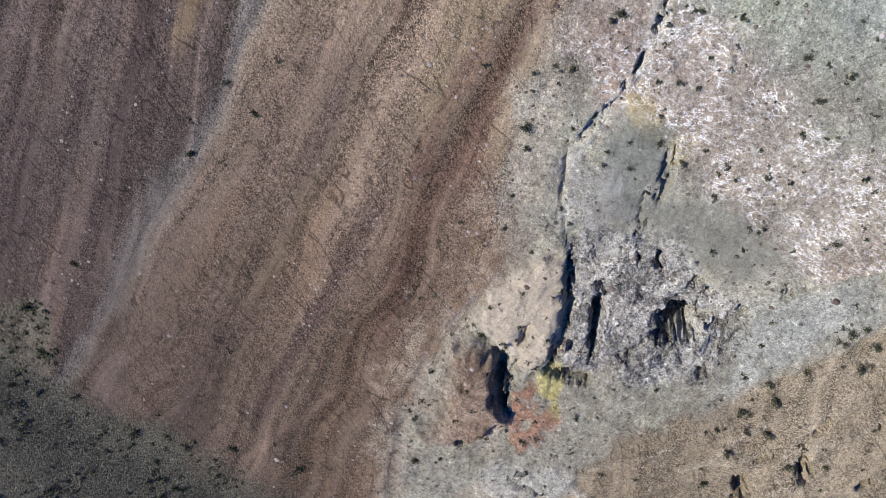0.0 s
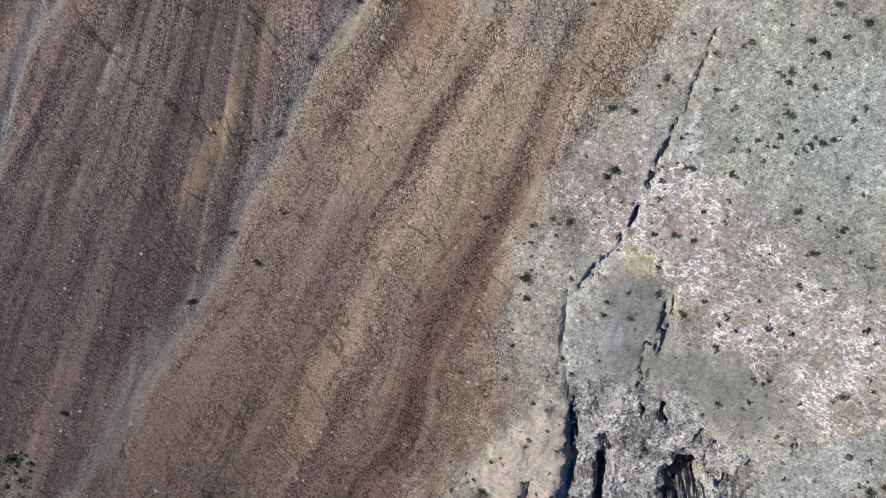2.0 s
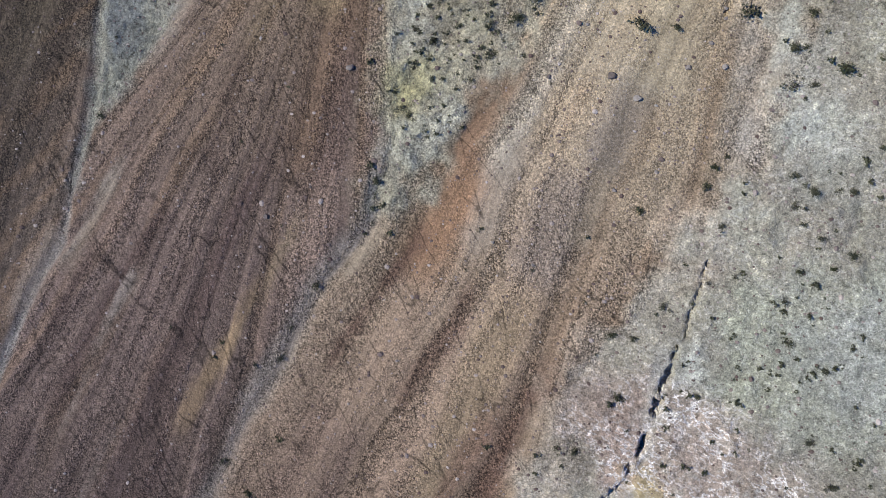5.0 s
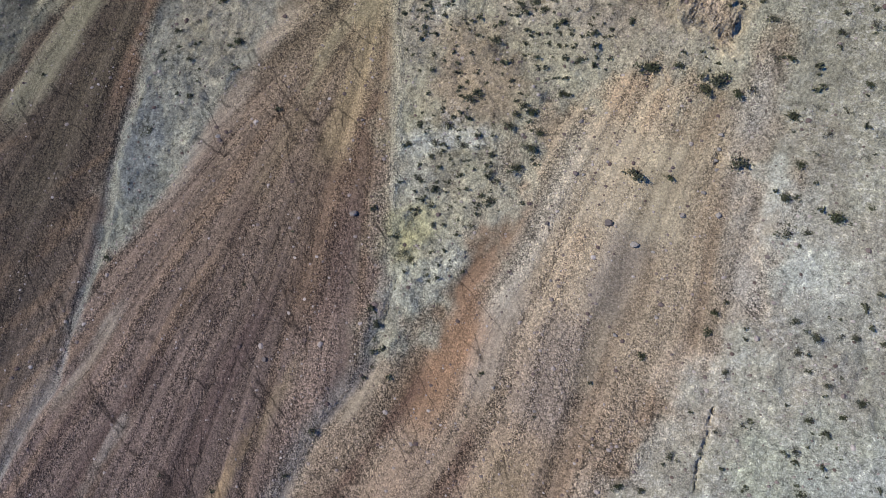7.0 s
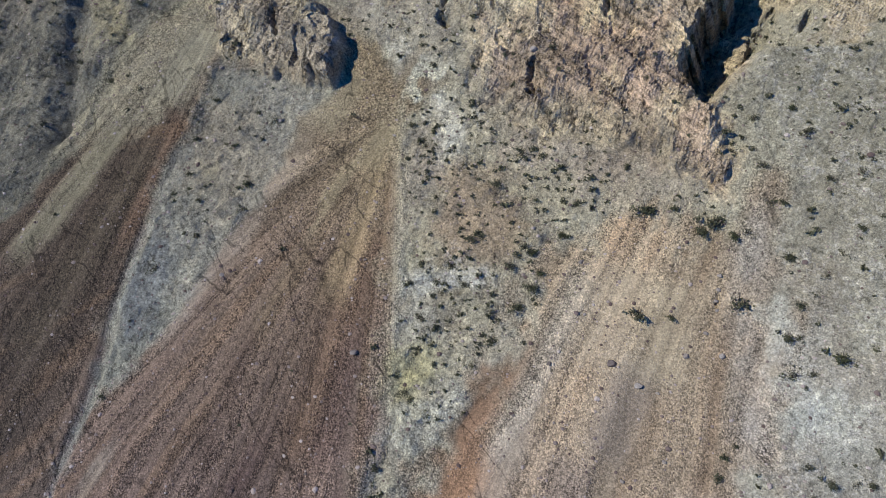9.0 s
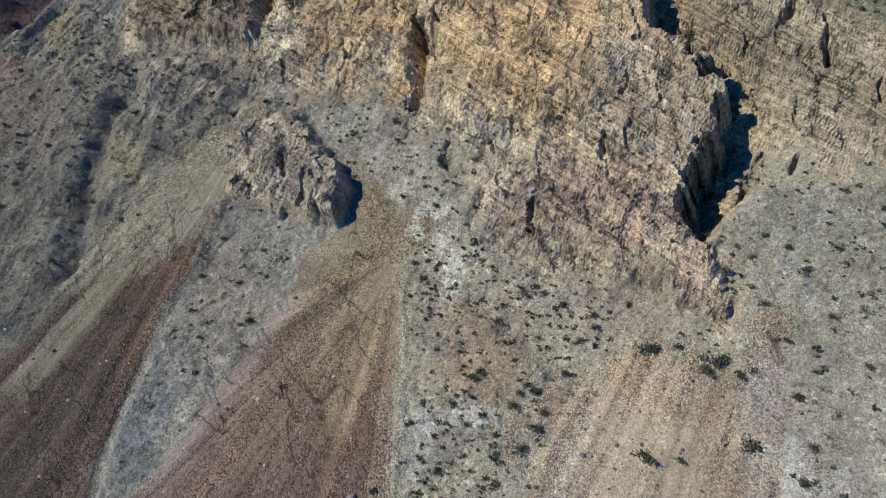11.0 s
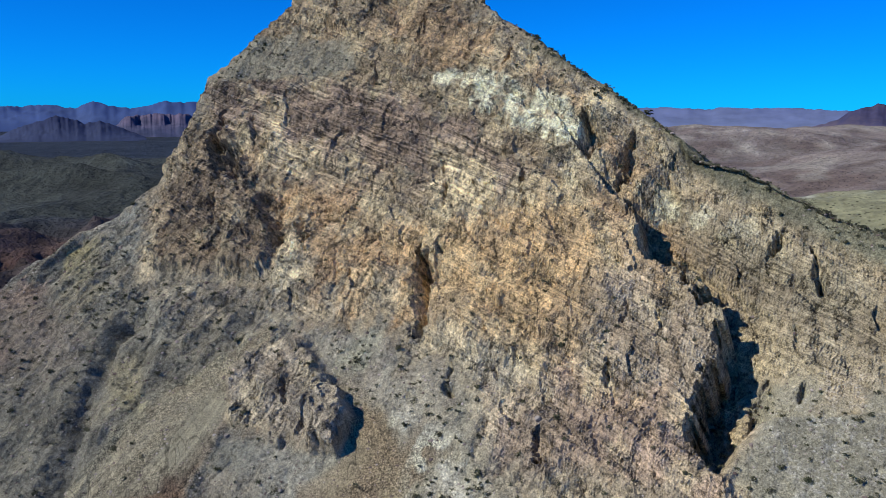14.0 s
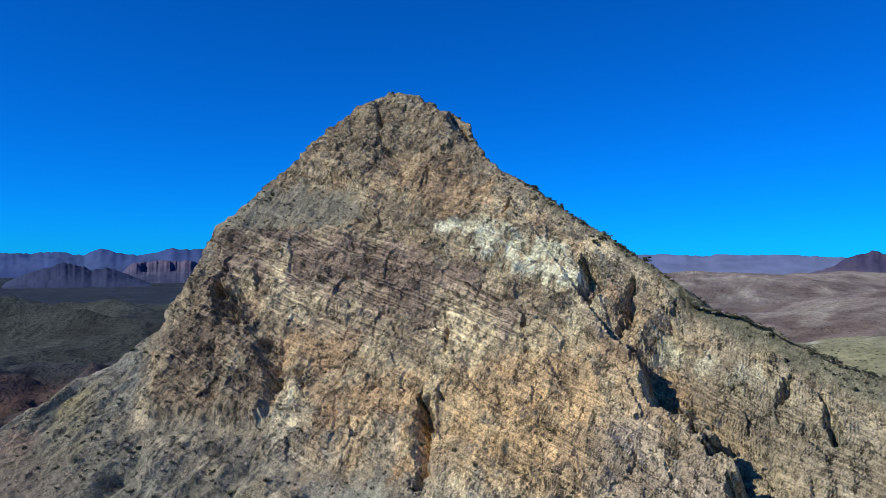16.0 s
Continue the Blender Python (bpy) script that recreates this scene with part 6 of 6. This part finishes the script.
def boulder_mesh(seed):
    bm = bmesh.new()
    bmesh.ops.create_icosphere(bm, subdivisions=3, radius=1)
    rng = np.random.RandomState(seed)
    cuts = rng.normal(0, 1, (9, 3))
    cuts /= np.linalg.norm(cuts, axis=1, keepdims=True)
    for v in bm.verts:
        p = np.array(v.co)
        for c in cuts:
            over = p @ c - rng.uniform(0.62, 0.66)
            if over > 0:
                p = p - c * over * 0.9
        v.co = Vector(p) * (1 + 0.06 * noise.noise(Vector(p) * 2.3))
        v.co.z *= 0.8
    me = bpy.data.meshes.new("boulder")
    bm.to_mesh(me)
    bm.free()
    return me


boulder_forms = [boulder_mesh(n) for n in range(5)]
for some in (BOULDERS_A, BOULDERS_B, BOULDERS_C):
    for x, y, r in some:
        ob = part("boulder", boulder_forms[dice.randint(0, 5)], boulder_mat)
        ob.matrix_basis = Matrix.Translation(spot(x, y) + Vector((0, 0, 0.25 * r))) @ pose(0, 0, 0, dice.uniform(-20, 20), dice.uniform(-20, 20), dice.uniform(0, 360))
        ob.scale = (r, r * dice.uniform(0.75, 1), r * dice.uniform(0.7, 1))
        tagged(ob, "angular weathered boulder lying on the loose scree", "boulder", "fallen boulders")


# Bushes past counting, and loose stones: strewn where the ground carries them.
CELL = np.gradient(X, axis=1) * np.gradient(Y, axis=0)
VIEW = (np.abs(X) < 105) & (Y > -70) & (Y < 240) & (far < 260)


def strew(density, rng, flat_only=True):
    """Grid places drawn by a density per square metre."""
    p = density * CELL * VIEW
    return np.argwhere(rng.uniform(0, 1, X.shape) < p)


def join_copies(name, forms, places, radii, rng, squash=(0.8, 1.1), sink=0.05):
    cos, quads, base = [], [], 0
    for (i, j), r in zip(places, radii):
        co, f = forms[rng.randint(0, len(forms))]
        a = rng.uniform(0, 6.28)
        c, s = math.cos(a), math.sin(a)
        w = co * (r * rng.uniform(0.85, 1.2), r * rng.uniform(0.85, 1.2), r * rng.uniform(*squash))
        w = np.stack([w[:, 0] * c - w[:, 1] * s, w[:, 0] * s + w[:, 1] * c, w[:, 2] - sink * r], -1) + ON[i, j]
        cos.append(w)
        quads.append(f + base)
        base += len(co)
    return sheet(name, np.concatenate(cos), np.concatenate(quads))


rng = np.random.RandomState(11)
clump = 0.25 + 0.75 * ramp(fbm(X / 9, Y / 9, 3, 501), -0.4, 0.4)
west_slope = ramp(-X, 10, 45) * ramp(Y, 110, 140)
density = hill * (0.004 * m_scree + m_out * clump * (0.11 + 0.42 * m_mid + 0.42 * m_slope * ramp(X, -40, -5) + 0.12 * m_slope + 0.06 * west_slope) + 0.09 * m_rock * clump + 0.22 * m_terrace * clump + 0.50 * m_dip * clump)
density = np.maximum(density, 0.10 * area(EAST_SCREE, 2) * clump)
density = np.where(m_rubble > 0.4, 0.01, density)
density = np.maximum(density, 0.6 * np.maximum(area(TOE_GREEN, 2), (1 - hill) * (Y < 60)) * clump)
crest_back = ramp(Y - np.interp(X, CREST_X, CREST_Y), -1.5, 1.5) * ramp(X, -5, 12)
density = np.maximum(density, 0.30 * crest_back * hill)
density = np.maximum(density, 0.28 * ramp(X, 4, 18) * ramp(skyline, -4, -1) * (1 - ramp(skyline, 2, 9)) * hill * clump)
places = strew(density, rng)
forms = []
for kind in range(6):
    forms.append(leaf_cloud(34, 0.34, np.random.RandomState(80 + kind), (0.7, 0.5)[kind % 2]))
radii = np.clip(rng.lognormal(-1.08, 0.38, len(places)), 0.16, 0.95)
lone = np.zeros(len(places), bool)
for n in np.argsort(-radii):
    i, j = places[n]
    if lone.sum() < 240 and Y[i, j] < 125 and m_rock[i, j] < 0.3:
        bush(X[i, j], Y[i, j], radii[n] * 1.05)
        lone[n] = True
me = join_copies("scrub", forms, places[~lone], radii[~lone], rng)
scrub = part("scrub", me, leaf_mat)
tagged(scrub, "scattered small dark olive desert scrub over the slopes", "scrub", kind="stuff")


def stone_form(seed):
    bm = bmesh.new()
    bmesh.ops.create_icosphere(bm, subdivisions=1, radius=1)
    r = np.random.RandomState(seed)
    for v in bm.verts:
        v.co *= r.uniform(0.65, 1.1)
        v.co.z *= 0.7
    co, f = np.array([v.co[:] for v in bm.verts]), np.array([[v.index for v in t.verts] for t in bm.faces])
    bm.free()
    return co, f


stone_forms = [stone_form(n) for n in range(8)]
lines_of_stone = ramp(streak, -0.1, 0.4)
density = hill * (m_scree * (0.25 + 0.9 * lines_of_stone) + m_out * 0.8 + m_rubble * 1.5 + m_rock * 0.05) * 0.85
places = strew(density, rng)
radii = np.clip(rng.lognormal(-1.95, 0.45, len(places)), 0.08, 0.6)
me = join_copies("loose_stones", stone_forms, places, radii, rng, (0.7, 1.1), 0.1)
me.shade_flat()
tagged(part("loose_stones", me, stone_mat), "loose brown and grey stones strewn over the scree", "stones", kind="stuff")


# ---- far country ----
def hazed_rock(name, low_rgb, high_rgb, z0, z1, scale):
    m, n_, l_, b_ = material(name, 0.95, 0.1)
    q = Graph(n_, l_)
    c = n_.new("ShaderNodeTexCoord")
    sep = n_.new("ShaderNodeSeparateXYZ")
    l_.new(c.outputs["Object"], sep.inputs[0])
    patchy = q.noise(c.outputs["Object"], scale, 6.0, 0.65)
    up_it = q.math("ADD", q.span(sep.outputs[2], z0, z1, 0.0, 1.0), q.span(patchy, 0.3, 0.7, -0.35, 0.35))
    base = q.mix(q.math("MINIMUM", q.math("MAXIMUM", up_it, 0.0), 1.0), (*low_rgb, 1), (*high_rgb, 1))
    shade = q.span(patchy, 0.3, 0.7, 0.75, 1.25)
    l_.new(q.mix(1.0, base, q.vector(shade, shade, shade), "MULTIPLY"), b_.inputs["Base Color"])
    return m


def bearing(px_over, dist):
    """A place on the plain by its bearing (across over ahead) and distance."""
    y = dist / math.hypot(1, px_over)
    return px_over * y, y


def massif(name, a, b, dist, deep, base_z, skyline, mat, label, category, seed, mesa=0.0, kind=""):
    """A mountain or mesa between two bearings: skyline gives its height along the way, and it falls to the plain before and behind."""
    n, m = 150, 34
    us, vs = np.linspace(0, 1, n), np.linspace(-1, 1, m)
    uu, vv = np.meshgrid(us, vs)
    t = a + (b - a) * uu
    rough = fbm(uu * 9 + seed, vv * 2 + seed, 5, seed)
    d = dist + vv * deep
    y = d / np.hypot(1, t)
    x = t * y
    top = np.interp(uu, np.linspace(0, 1, len(skyline)), skyline) * (1 + 0.10 * fbm(uu * 30, vv * 0 + 3.3, 4, seed + 3))
    fall = 1 - np.abs(vv + 0.25 * rough * (1 - np.abs(vv)))
    if mesa:
        fall = np.where(fall > mesa, 0.55 + 0.45 * ramp(fall, mesa, mesa + 0.10), 0.55 * fall / mesa)
    else:
        fall = fall ** 1.15 * (1 + 0.35 * (ridged(uu * 14 + vv * 3, vv * 7, 4, seed + 5) - 0.5) * (1 - fall))
    z = -25 + (base_z + 25) * np.minimum(1, 4 * (1 - np.abs(vv))) + top * fall
    co = np.stack([x, y, z], -1).reshape(-1, 3)
    idx = np.arange(n * m).reshape(m, n)
    me = sheet(name, co, np.stack([idx[:-1, :-1], idx[:-1, 1:], idx[1:, 1:], idx[1:, :-1]], -1).reshape(-1, 4))
    return tagged(part(name, me, mat), label, category, kind=kind)


# Distance haze is put into these base colours: bluer than the bare rock.
blue_far = hazed_rock("hazed_blue_range", (0.072, 0.112, 0.230), (0.046, 0.080, 0.195), 60, 190, 0.004)
mesa_dark = hazed_rock("hazed_dark_mesa", (0.050, 0.064, 0.112), (0.028, 0.036, 0.074), 20, 90, 0.02)
mesa_red = hazed_rock("hazed_mesa", (0.068, 0.078, 0.128), (0.120, 0.098, 0.138), 30, 110, 0.02)
pink_far = hazed_rock("hazed_pale_range", (0.150, 0.185, 0.290), (0.130, 0.160, 0.270), 60, 190, 0.004)
maroon = hazed_rock("hazed_maroon_mountain", (0.240, 0.188, 0.205), (0.060, 0.056, 0.100), 50, 105, 0.012)
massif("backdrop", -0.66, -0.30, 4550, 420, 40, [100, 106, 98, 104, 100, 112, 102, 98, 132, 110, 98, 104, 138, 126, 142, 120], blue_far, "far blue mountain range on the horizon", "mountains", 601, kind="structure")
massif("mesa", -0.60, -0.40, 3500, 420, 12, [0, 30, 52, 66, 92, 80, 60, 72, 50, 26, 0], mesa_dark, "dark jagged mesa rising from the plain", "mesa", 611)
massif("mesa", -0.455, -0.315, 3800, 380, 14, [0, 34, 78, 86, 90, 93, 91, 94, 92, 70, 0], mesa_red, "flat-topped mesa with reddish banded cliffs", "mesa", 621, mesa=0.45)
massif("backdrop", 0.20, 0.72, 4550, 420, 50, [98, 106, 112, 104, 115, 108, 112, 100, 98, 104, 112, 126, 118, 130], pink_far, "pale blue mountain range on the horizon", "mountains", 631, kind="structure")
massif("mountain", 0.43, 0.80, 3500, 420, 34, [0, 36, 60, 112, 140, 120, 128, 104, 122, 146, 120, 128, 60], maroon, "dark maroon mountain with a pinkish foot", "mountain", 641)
